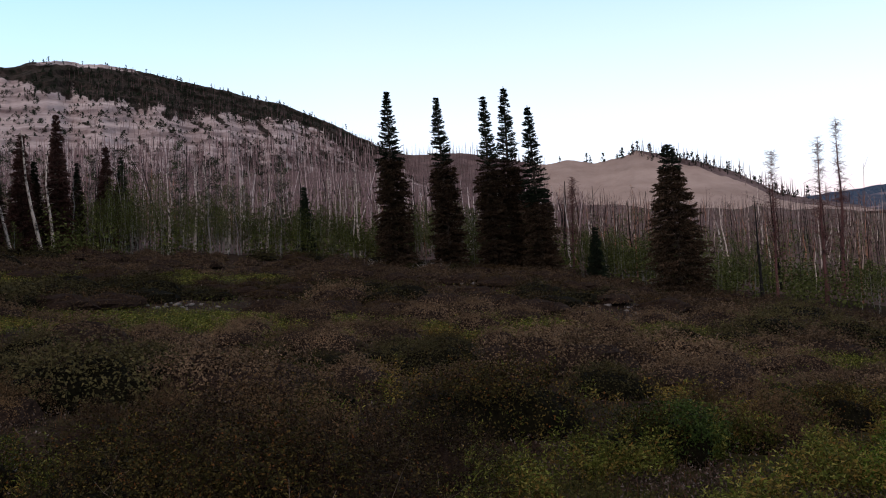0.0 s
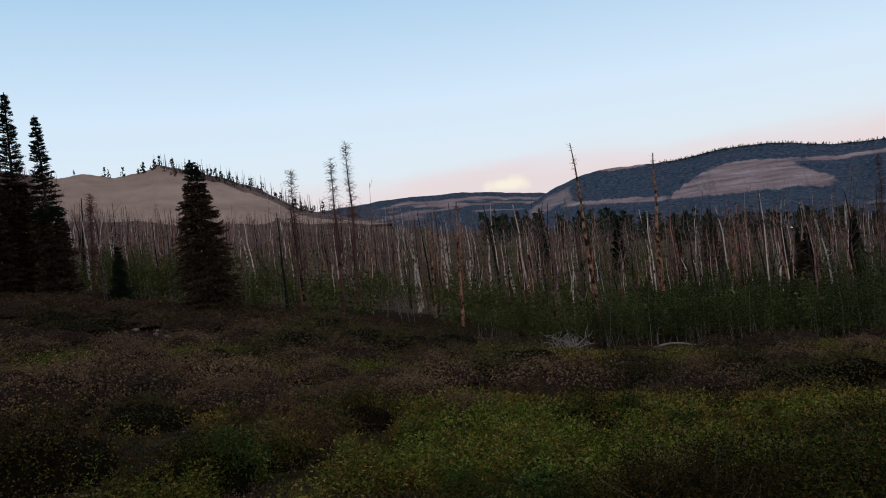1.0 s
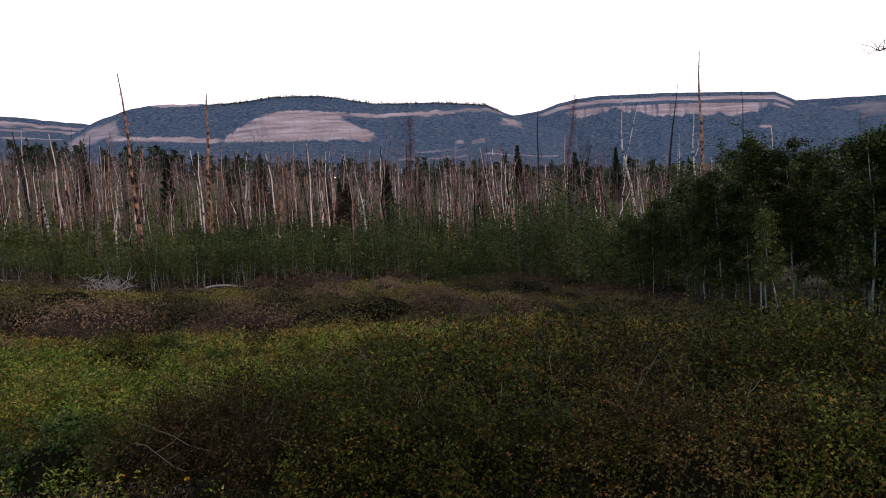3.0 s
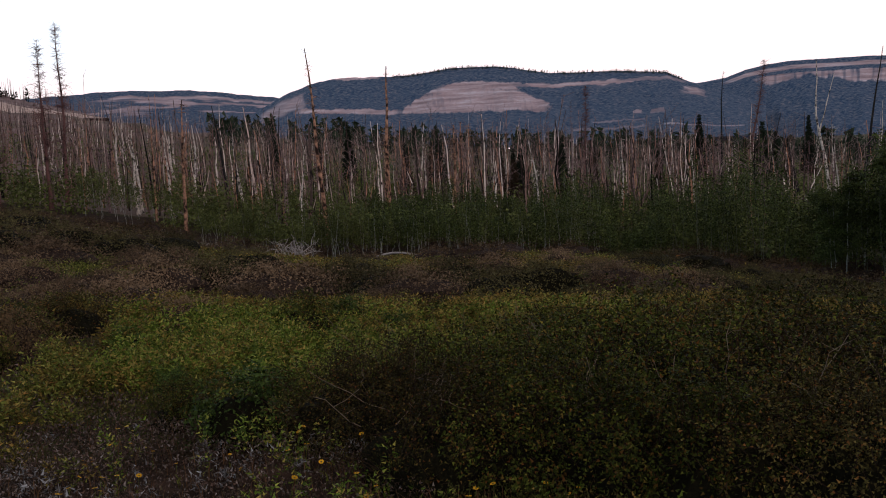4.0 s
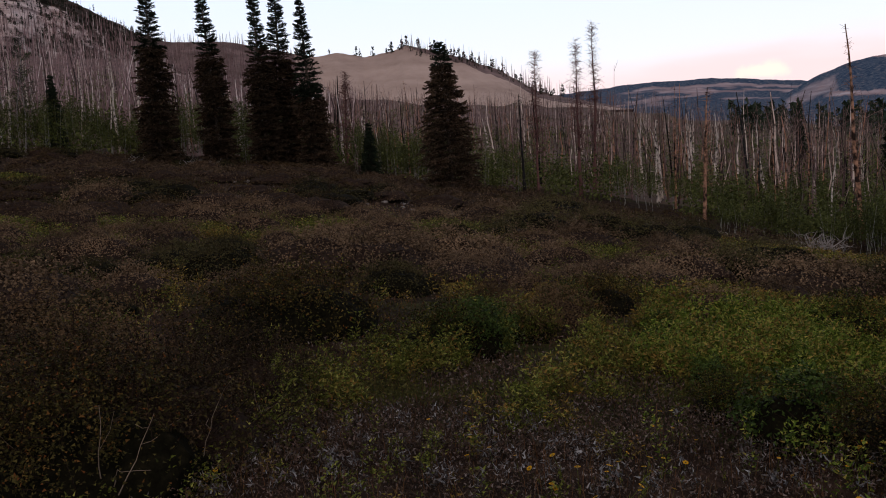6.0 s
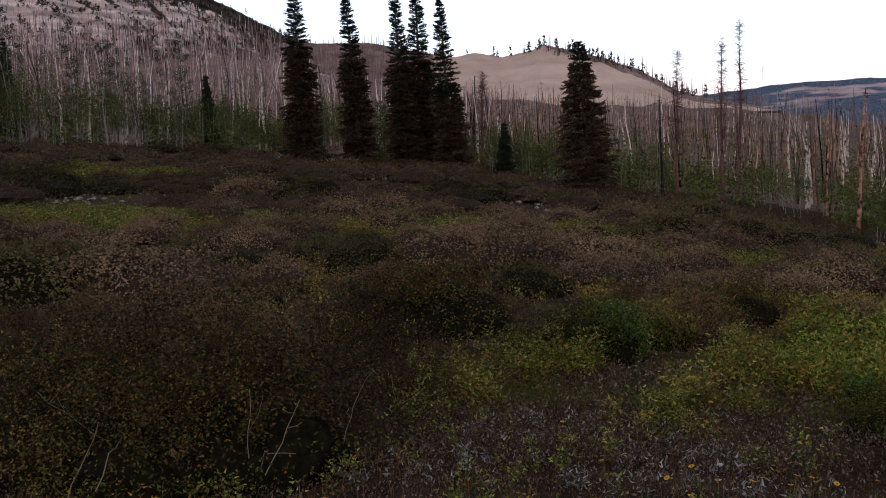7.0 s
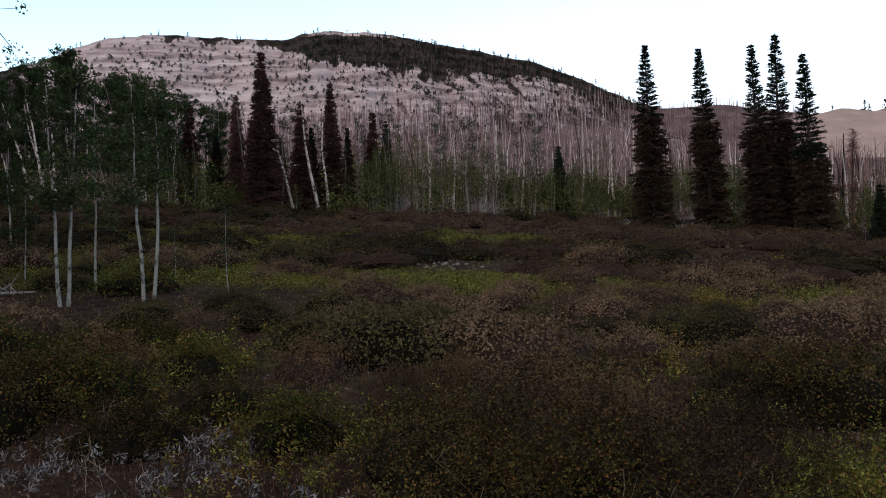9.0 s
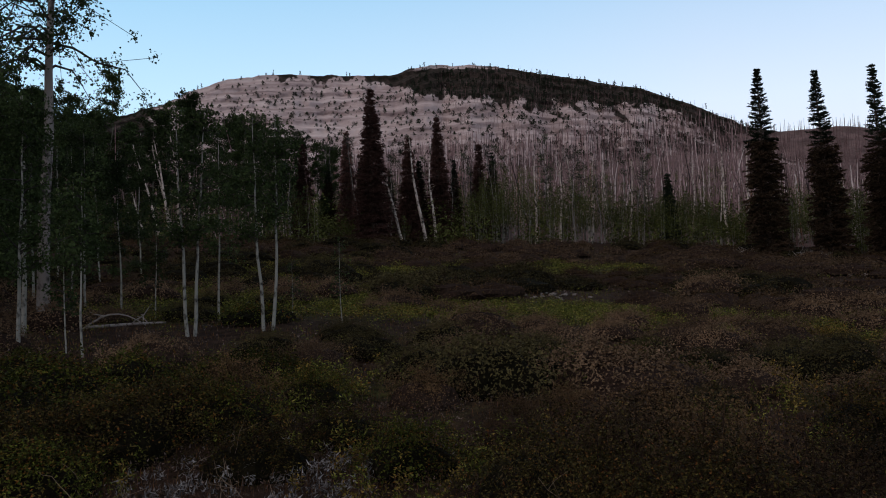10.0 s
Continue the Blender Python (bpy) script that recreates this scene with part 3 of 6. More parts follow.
def build_ground():
    radii = np.concatenate([[0.01], np.geomspace(0.6, 70, 110), np.geomspace(74, 4900, 70)])
    az = np.concatenate([np.arange(-70, 100, 0.8), np.arange(100, 290, 4)])
    a, r = np.meshgrid(az, radii)
    x, y = polar(a, r)
    v = np.stack([x, y, ground(x, y)], -1)
    nr, na = a.shape
    i = np.arange(nr * na).reshape(nr, na)
    j = np.roll(i, -1, axis=1)
    f = np.stack([i[:-1], i[1:], j[1:], j[:-1]], -1).reshape(-1, 4)
    cov = np.clip(0.15 + 0.25 * fbm(x * 0.4, y * 0.4, 3) + 0.30 * np.maximum(inside(x, y, FORBS, 1.1), 0.7 * inside(x, y, TURNED, 1.1)), 0, 1)
    lim = np.interp(a, EDGE_AZ, EDGE_R) + 9
    burnt = (r > lim) & (a < 110) & (a > -70)
    cov = np.where(burnt, np.interp(a, (-60, 10, 26, 45), (0.25, 0.30, 0.45, 0.62)) + 0.25 * fbm(x * 0.06, y * 0.06, 13) - 0.12, cov)
    outer = burnt.ravel()[f[:, 0]]
    ob = new("ground", mesh_of("ground", [(v, f, 0)], [M_SOIL, M_FLOOR], True, cov))
    ob.data.polygons.foreach_set("material_index", outer.astype(np.int32))
    tagged(ob, "uneven meadow and forest soil under low growth", "ground", kind="structure")


build_ground()


def hill(name, label, az0, az1, sky_az, sky_el, r_crest, r_foot, foot_el, material, cover, relief, terraces=0, step=1.0, na=320, nv=70, seed=0, crest_wave=0.0):
    """A hill seen from the meadow: slope from foot to crest, then down behind. cover(az, v) gives the share grown over."""
    az = np.linspace(az0, az1, na)
    v = np.concatenate([np.linspace(0, 1, nv), [1.02, 1.12, 1.35]])
    A, Vv = np.meshgrid(az, v)
    crest = np.interp(A, sky_az, sky_el) + crest_wave * (fbm(A * 1.7, A * 0, seed + 9, 4) - 0.5)
    up = np.minimum(Vv, 1)
    shape = up ** 0.9
    gully = fbm(A * 0.55, Vv * 1.2, seed, 5) - 0.5
    rr = r_foot + (r_crest - r_foot) * Vv + gully * relief * (0.25 + np.sin(np.pi * np.clip(Vv, 0, 1)))
    if terraces:
        st = Vv * terraces + fbm(A * 0.3, Vv * 3, seed + 5, 3) * 1.2
        rr += (np.abs((st % 1) - 0.5) - 0.25) * relief * 0.28 * step
    el = foot_el + (crest - foot_el) * shape
    z = EYE + np.tan(np.radians(el)) * rr
    drop = np.clip(Vv - 1, 0, 1)
    z -= drop * (r_crest - r_foot) * 0.9 * np.minimum(1, drop * 8)
    x, y = polar(A, rr)
    n1, n2 = A.shape
    i = np.arange(n1 * n2).reshape(n1, n2)
    f = np.stack([i[:-1, :-1], i[:-1, 1:], i[1:, 1:], i[1:, :-1]], -1).reshape(-1, 4)
    P = np.stack([x, y, z], -1)
    ob = new(name, mesh_of(name, [(P, f, 0)], [material], True, cover(A, np.clip(Vv, 0, 1))))
    tagged(ob, label, "hill" if r_crest < 1000 else "mountain", kind="structure")
    return az, v, P


def smooth(x, a, b):
    t = np.clip((x - a) / (b - a), 0, 1)
    return t * t * (3 - 2 * t)


def lime_cover(a, v):
    """Dark scrub: a wooded cap that deepens to one side, gullies that slant down the face, growth round the foot."""
    top = np.interp(a, (-45, -36, -33.5, -31, -29, -27.5, -25.5, -23, -21, -17.5, -13.8, -10.4, -8, -5), (1.1, 0.99, 0.965, 0.95, 0.965, 0.95, 0.80, 0.78, 0.74, 0.75, 0.80, 0.83, 0.86, 0.85))
    wob = (fbm(a * 1.5 + v * 5, v * 7, 23, 5) - 0.5) * 0.20 + (fbm(a * 6, v * 22, 24, 3) - 0.5) * 0.08
    upper = smooth(v + wob, top - 0.025, top + 0.03)
    slant = a + 9.0 * v
    gully = smooth(fbm(slant * 1.0, v * 2.6, 27, 5) + (fbm(a * 8, v * 40, 30, 2) - 0.5) * 0.16, 0.60, 0.65) * smooth(a, -31, -24) * smooth(v, 0.3, 0.55)
    thin = smooth(fbm(slant * 2.6, v * 7, 28, 3), 0.62, 0.70) * smooth(a, -27, -20) * 0.30
    ledge = smooth(fbm(a * 1.6, v * 46, 29, 3), 0.60, 0.70) * 0.22
    foot = np.interp(a, (-45, -30, -16, -10, -6, -3), (0.22, 0.28, 0.42, 0.58, 0.80, 0.95))
    low = smooth(v + wob * 0.6, foot + 0.05, foot - 0.08)
    left = smooth(a, -40.5, -44) * 0.5
    bare_top = smooth(v, 0.97, 0.985) * smooth(a, -26.5, -25) * smooth(a, -19.0, -20.5) * 0.45
    return np.clip(0.17 + 0.52 * np.maximum(upper, gully * 0.85) - bare_top * upper + 0.36 * low + left + thin + ledge, 0, 1)


LIME = hill("limestone_hill", "pale limestone hill with ledges, dark scrub and a wooded crest", -68, -1,
            (-68, -60, -50, -44, -42.1, -40.1, -38.1, -35.5, -33.7, -27.2, -26, -24.4, -21.7, -19.8, -17.4, -13.7, -10.7, -7.9, -6.2, -4.2, -2, 0),
            (7, 8.5, 10.3, 11.9, 12.5, 13.5, 14.15, 14.5, 14.55, 14.5, 14.8, 15.1, 14.95, 14.75, 14.3, 13.55, 12.8, 11.8, 10.95, 9.95, 9.1, 8.2),
            520, 300, 5.0, M_LIME, lime_cover, 30, 15, 1.7, 560, 170, 2, 0.22)


def tan_cover(a, v):
    wood = smooth(a, 6.5, 5.5)
    cap = smooth(v + (fbm(a * 1.3, v * 4, 67, 3) - 0.5) * 0.10, np.interp(a, (13, 15, 18, 20, 23), (0.97, 0.92, 0.84, 0.80, 0.6)), np.interp(a, (13, 15, 18, 20, 23), (0.99, 0.95, 0.88, 0.85, 0.66))) * smooth(a, 13.2, 14.0)
    bed = smooth(fbm(a * 0.25, v * 16, 69, 2), 0.62, 0.70) * 0.16
    return np.clip(0.9 * wood + 0.9 * cap + 0.6 * smooth(v, 0.2, 0.05) + bed, 0, 1)


TAN = hill("clay_ridge", "bare tan clay ridge with a thin wooded cap", -9, 28,
           (-9, -6, -2.6, 1.9, 4.5, 7.2, 8.7, 9.4, 10.4, 12.4, 13.2, 14.0, 14.7, 17.1, 19.3, 20.4, 21.8, 22.6, 26, 28),
           (9.2, 9.3, 9.25, 9.2, 8.6, 8.1, 8.35, 8.2, 7.97, 8.33, 8.6, 8.45, 8.3, 7.59, 6.72, 6.06, 5.23, 4.95, 4.1, 3.5),
           470, 370, 3.6, M_TAN, tan_cover, 10, 0, 1, 320, 60, 5, 0.12)


def field(a, v, a0, a1, v0, v1, sa=0.5, sv=0.03):
    """1 inside a stretch of hillside, falling to 0 at its margins."""
    return smooth(a, a0 - sa, a0 + sa) * smooth(a, a1 + sa, a1 - sa) * smooth(v, v0 - sv, v0 + sv) * smooth(v, v1 + sv, v1 - sv)


def ledges(a, v, seed, thin=26):
    return smooth(fbm(a * 0.5, v * thin, seed, 3), 0.50, 0.66)


def banded_cover(a, v):
    """A landslip scar below a long ledge, a lower broken ledge, clearings at the foot; the rest is wooded."""
    jag = fbm(a * 1.6, v * 7, 31, 4) - 0.5
    fine = fbm(a * 7, v * 30, 32, 3) - 0.5
    va, aa = v + jag * 0.05 + fine * 0.03, a + jag * 0.9 + fine * 0.5
    left = np.interp(v, (0.40, 0.50, 0.64, 0.75, 0.81), (45.6, 46.3, 47.4, 48.8, 50.2))
    right = np.interp(v, (0.40, 0.55, 0.62, 0.70, 0.80), (56.6, 56.3, 55.3, 54.6, 54.2))
    floor_v = np.interp(a, (45, 46.2, 51, 56, 57), (0.52, 0.47, 0.41, 0.43, 0.46))
    scar = smooth(aa, left - 0.25, left + 0.25) * smooth(aa, right + 0.35, right - 0.35) * smooth(va, floor_v - 0.02, floor_v + 0.02) * smooth(va, 0.815, 0.785)
    rills = smooth(fbm(a * 6.0 + v * 5, v * 2.0, 61, 3), 0.52, 0.66) * 0.28 + ledges(a, v, 33, 44) * smooth(v, 0.64, 0.70) * 0.34
    rock = scar * (0.92 - np.clip(rills, 0, 0.6))
    line = np.interp(a, (48.7, 52, 56, 60.7, 65), (0.765, 0.745, 0.805, 0.835, 0.945))
    rock = np.maximum(rock, smooth(np.abs(va - line), 0.040, 0.018) * smooth(aa, 48.2, 49.2) * smooth(aa, 65.6, 64.6) * (0.50 + 0.3 * ledges(a, v, 35, 40)))
    low = np.interp(a, (40, 42, 46.5), (0.64, 0.55, 0.49))
    rock = np.maximum(rock, smooth(np.abs(va - low), 0.050, 0.020) * smooth(aa, 38.6, 40) * smooth(aa, 46.8, 45.8) * 0.72)
    rock = np.maximum(rock, field(aa, va, 37.3, 40.2, 0.66, 0.92, 0.5, 0.06) * 0.62)
    rock = np.maximum(rock, field(aa, va, 41.8, 45.2, 0.965, 1.1, 0.4, 0.012) * 0.8)
    rock = np.maximum(rock, field(aa, va, 64.9, 66.4, 0.76, 0.90, 0.5, 0.06) * 0.6)
    rock = np.maximum(rock, field(aa, va, 59.0, 62.8, 0.255, 0.285, 0.5, 0.02) * 0.55)
    rock = np.maximum(rock, field(aa, va, 57.8, 62.6, 0.150, 0.190, 0.5, 0.02) * 0.50)
    rock = np.maximum(rock, field(aa, va, 63.8, 68.5, 0.19, 0.22, 0.5, 0.012) * 0.6)
    rock = np.maximum(rock, field(aa, va, 61.8, 64.4, 0.36, 0.44, 0.4, 0.03) * 0.55 * smooth(fbm(a * 2.2, v * 8, 39, 2), 0.48, 0.60))
    scrub = 0.22 * ledges(a, v, 37, 18) * smooth(v, 0.42, 0.55) * smooth(a, 44, 50)
    return np.clip(1.0 - 0.98 * rock - scrub, 0, 1)


def mesa_cover(a, v):
    jag = fbm(a * 1.8, v * 5, 41, 4) - 0.5
    va = v + jag * 0.07
    foot = np.interp(a, (66, 69, 70.2, 71, 72.5, 74, 75.4, 77.2, 79.7, 82.5, 83.6), (0.86, 0.80, 0.71, 0.74, 0.78, 0.72, 0.68, 0.69, 0.68, 0.76, 0.88))
    lobes = 0.08 * np.abs(((a * 0.62) % 1) - 0.5)
    rills = smooth(fbm(a * 5.0, v * 2.0, 63, 3), 0.52, 0.66) * 0.30
    scree = smooth(va, foot - 0.01 + lobes, foot + 0.04 + lobes) * smooth(v, 0.872, 0.858) * smooth(a, 68.6, 70.0) * (0.74 + jag * 0.8 - rills)
    rim = smooth(v, 0.895, 0.91) * smooth(v, 0.962, 0.945) * smooth(a, 66.5, 69) * smooth(a, 84.0, 82.8) * (0.85 - 0.35 * ledges(a, v, 45, 60))
    spot = field(a, v, 81.4, 82.1, 0.545, 0.58, 0.2, 0.015) * 0.8
    scrub = 0.16 * ledges(a, v, 47, 16) * smooth(v, 0.3, 0.6)
    return np.clip(1.0 - 0.95 * np.maximum(np.maximum(scree, rim), spot) - scrub, 0, 1)


def ridge_cover(a, v):
    jag = fbm(a * 1.4, v * 6, 51, 4) - 0.5
    va = v + jag * 0.08
    pale = field(a + jag * 3, va, 24, 39, 0.50, 0.86, 1, 0.05) * (0.30 + 0.5 * ledges(a, v, 53, 22))
    cliff = field(a + jag * 2, va, 28, 39, 0.83, 0.90, 0.5, 0.02) * 0.8
    return np.clip(1.0 - 0.85 * np.maximum(pale, cliff), 0, 1)


def wooded_cover(a, v):
    return np.clip(0.9 - 0.3 * ledges(a, v, 57, 14), 0, 1)


# the far forms all wear the colour with haze painted in
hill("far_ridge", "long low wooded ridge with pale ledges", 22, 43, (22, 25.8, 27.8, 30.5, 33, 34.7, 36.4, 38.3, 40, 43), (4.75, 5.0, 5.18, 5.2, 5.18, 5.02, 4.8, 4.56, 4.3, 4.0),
     4500, 3500, 1.8, M_MOUNT_HAZE, ridge_cover, 160, 6, 1, 260, 60, 12, 0.12)
MOUNT = hill("banded_mountain", "wooded mountain, tinted haze blue, with a pale landslip scar and ledges", 36.5, 70,
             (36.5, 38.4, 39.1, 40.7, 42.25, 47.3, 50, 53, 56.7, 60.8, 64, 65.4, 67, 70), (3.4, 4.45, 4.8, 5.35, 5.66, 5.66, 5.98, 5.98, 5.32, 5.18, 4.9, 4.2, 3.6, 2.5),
             3700, 2500, 0.6, M_MOUNT_HAZE, banded_cover, 190, 7, 1, 400, 96, 14, 0.10)
hill("mesa", "flat-topped mesa, tinted haze blue, with a pale cliff below its rim", 62, 87, (62, 65.6, 66.4, 67.6, 68.8, 70.1, 71.5, 72.9, 75.5, 78.5, 81.2, 82.3, 83.6, 84.3, 87), (3.8, 4.05, 4.1, 4.26, 4.66, 4.88, 5.0, 4.95, 4.9, 4.72, 4.53, 4.46, 3.78, 3.5, 2.8),
     4400, 3200, -0.8, M_MOUNT_HAZE, mesa_cover, 200, 7, 1, 330, 92, 17, 0.04)
hill("distant_slope", "long even wooded slope, tinted haze blue", 80, 112, (80, 84.3, 86.6, 89.8, 91.8, 100, 112), (3.85, 3.8, 3.76, 3.67, 3.6, 3.2, 2.6),
     4700, 3600, -1.0, M_MOUNT_HAZE, wooded_cover, 150, 5, 1, 220, 50, 19, 0.05)

# ---- trees ----


def thing(name, place, turn=0.0, tilt=(0, 0), scale=1.0):
    ob = new(name)
    ob.matrix_basis = Matrix.Translation(place) @ Euler((radians(tilt[0]), radians(tilt[1]), radians(turn))).to_matrix().to_4x4() @ Matrix.Diagonal((scale, scale, scale, 1))
    return ob


def spruce_meshes(h, width, scorched, taper=1.0, bare=0.03, needles=None, spire=0.0):
    """Trunk, lower and upper crown of a spruce: whorls of drooping boughs hung with sprays. spire: height share where a dense skirt gives way to a thin open top."""
    tr = tubes(np.stack([np.zeros(7), np.zeros(7), np.linspace(-0.3, h, 7)], 1)[None], (np.linspace(0.015, 0.002, 7) * h * 0.9)[None], 8)
    trunk = mesh_of("trunk", [(*tr, 0)], [M_BARK_S], True)
    chunks = {0: [], 1: []}
    z = bare * h
    while z < h * 0.992:
        u = z / h
        if spire:
            open_top = u > spire
            reach = width * 0.5 * (0.62 * ((1 - u) / (1 - spire)) ** 0.85 if open_top else 1.0 - 0.34 * u / spire)
        else:
            open_top = u > 0.88
            reach = width * 0.5 * (1 - u) ** taper
        reach = reach * min(1, 0.82 + u * 4) * rng.uniform(0.84, 1.08) + 0.06
        n = int(9 + 6 * (1 - u)) if open_top else int(15 + 8 * (1 - u))
        d = ring(n, rng.uniform(-0.10, 0.12, n) + (0.35 * u if open_top else 0.05))
        ln = reach * rng.uniform(0.70, 1.10, n)
        st = np.repeat([[0, 0, z]], n, 0) + rng.normal(size=(n, 3)) * np.array([0.05, 0.05, 0.05 if open_top else 0.13])
        path = limb(st, d, ln, rng.uniform(-0.32, -0.02, n) if not open_top else rng.uniform(-0.2, 0.15, n), 5, 0.025)
        k = int((30 if open_top else 30) + 26 * min(1.7, reach))
        t = rng.uniform(0.08, 1.0, (n, k)) ** 0.7 * 3.99
        i = t.astype(int)
        fr = (t - i)[..., None]
        pts = path[np.arange(n)[:, None], i] * (1 - fr) + path[np.arange(n)[:, None], i + 1] * fr
        across = np.stack([-d[:, 1], d[:, 0], 0 * d[:, 0]], 1)[:, None]
        pts = pts + across * rng.normal(size=(n, k, 1)) * (0.07 + 0.05 * min(1.5, reach))
        pts[..., 2] -= np.abs(rng.normal(size=pts.shape[:2])) * (0.02 if open_top else 0.05)
        lean = np.repeat(d[:, None], k, 1).reshape(-1, 3) * 1.6
        lf = leaves(pts.reshape(-1, 3), 0.125 if open_top else 0.10 + 0.06 * min(1, reach), 0.40, -0.1 if open_top else -0.35, lean)
        chunks[1 if u > scorched + rng.uniform(-0.05, 0.05) else 0].append((*lf, 0))
        if u < 0.95:
            chunks[0].append((*tubes(path[::2], np.linspace(0.02, 0.006, 5)[None].repeat(len(path[::2]), 0), 3), 1))
        z += rng.uniform(0.24, 0.36) * (1 - 0.3 * u)
    low = mesh_of("lower_crown", chunks[0], [needles or M_SCORCH, M_BARK_S])
    if not chunks[1]:
        return trunk, low, None
    top = mesh_of("upper_crown", chunks[1], [M_SPRUCE])
    return trunk, low, top


def place_spruce(az, r, h, width, lean, scorched, label, taper=1.0, spire=0.0):
    t, lo, up = spruce_meshes(h, width, scorched, taper, spire=spire)
    ob = thing("spruce", on_ground(az, r), rng.uniform(0, 360), (0, 0))
    ob.matrix_basis = Matrix.Translation(on_ground(az, r)) @ Matrix.Rotation(radians(-az), 4, "Z") @ Matrix.Rotation(radians(lean), 4, "Y")
    part("trunk", t, ob)
    part("lower_crown", lo, ob, "brown scorched lower boughs", "stuff")
    part("upper_crown", up, ob, "dark green boughs", "stuff")
    return tagged(ob, label, "tree", "spruces at the meadow's edge")


FILL = [spruce_meshes(rng.uniform(7.5, 9.0), 2.8, 0.75) for _ in range(3)]
for i, (az, r) in enumerate(((-31.8, 72), (-29.6, 70), (-27.6, 71), (-25.6, 68), (-23.2, 74), (-20.6, 74), (46.8, 84), (53.2, 80), (54.0, 86), (59.3, 92), (63.5, 84), (41.0, 96), (36.5, 90), (65.2, 104), (48.5, 110), (57.0, 100), (68.8, 92), (71.3, 100))):
    ob = new("spruce")
    ob.matrix_basis = Matrix.Translation(on_ground(az, r)) @ Matrix.Rotation(radians(67 * i), 4, "Z") @ Matrix.Scale(rng.uniform(0.75, 1.05) * (0.85 if az < 0 else 0.68), 4)
    part("trunk", FILL[i % 3][0], ob)
    part("lower_crown", FILL[i % 3][1], ob, "brown scorched lower boughs", "stuff")
    part("upper_crown", FILL[i % 3][2], ob, "dark green boughs", "stuff")
    tagged(ob, "scorched dark spruce in the stand above the meadow" if az < 0 else "dark living spruce among burnt trunks", "tree", "scorched spruces")

TALL = "tall narrow spruce with scorched brown lower boughs"
for *row, top in ((-2.95, 60, 12.6, 3.0, -1.3, 0.63, 0.62), (0.75, 61, 12.7, 2.75, -3.0, 0.60, 0.58), (3.75, 60, 12.6, 2.7, -1.9, 0.60, 0.58), (4.95, 61, 13.5, 2.95, -0.8, 0.60, 0.56), (6.9, 60, 12.1, 3.1, -2.8, 0.42, 0.50)):
    place_spruce(*row, TALL, 1.0, top)
place_spruce(15.9, 54, 9.6, 4.7, -2.8, 0.85, "dense broad dark spruce standing alone on the slope", 0.62)
place_spruce(10.4, 62, 4.0, 1.7, 0.5, 0.0, "small young dark green spruce")
place_spruce(-9.0, 66, 5.6, 1.9, -0.5, 0.0, "small young dark green spruce")
for row in ((57.2, 78, 6.2, 2.2, 0.5, 0.3), (66.0, 120, 9.0, 3.4, 0.5, 0.3), (69.8, 95, 7.5, 3.6, 0.5, 0.2), (70.6, 98, 6.5, 2.4, 0.5, 0.2), (43.0, 100, 7.5, 2.6, 0, 0.2), (54.5, 90, 5.0, 3.0, 0, 0.2),
            (72.5, 130, 9.0, 3.0, 0, 0.3), (49.0, 90, 6.0, 2.6, 0, 0.3), (38.0, 120, 8.0, 3.0, 0, 0.3)):
    place_spruce(*row, "dark living spruce among burnt trunks")


def rust_tree(az, r, h, width, lean):
    t, lo, _ = spruce_meshes(h, width, 2.0, 0.8, 0.05, M_RUST)
    ob = new("dead_spruce")
    ob.matrix_basis = Matrix.Translation(on_ground(az, r)) @ Matrix.Rotation(radians(-az), 4, "Z") @ Matrix.Rotation(radians(lean), 4, "Y")
    part("trunk", t, ob)
    part("foliage", lo, ob, "dry rust-brown needles", "stuff")
    tagged(ob, "dead spruce with dry rust-brown needles", "tree", "dead spruces")


for row in ((-28.9, 60.5, 11.5, 3.4, 0.6), (-26.3, 66, 8.5, 2.6, 0), (-24.3, 68, 10.2, 2.6, 0), (-33.5, 66, 7.5, 2.2, 0.5), (-21.5, 70, 8.2, 2.2, 0), (-30.5, 68, 9.0, 2.2, 0)):
    rust_tree(*row)


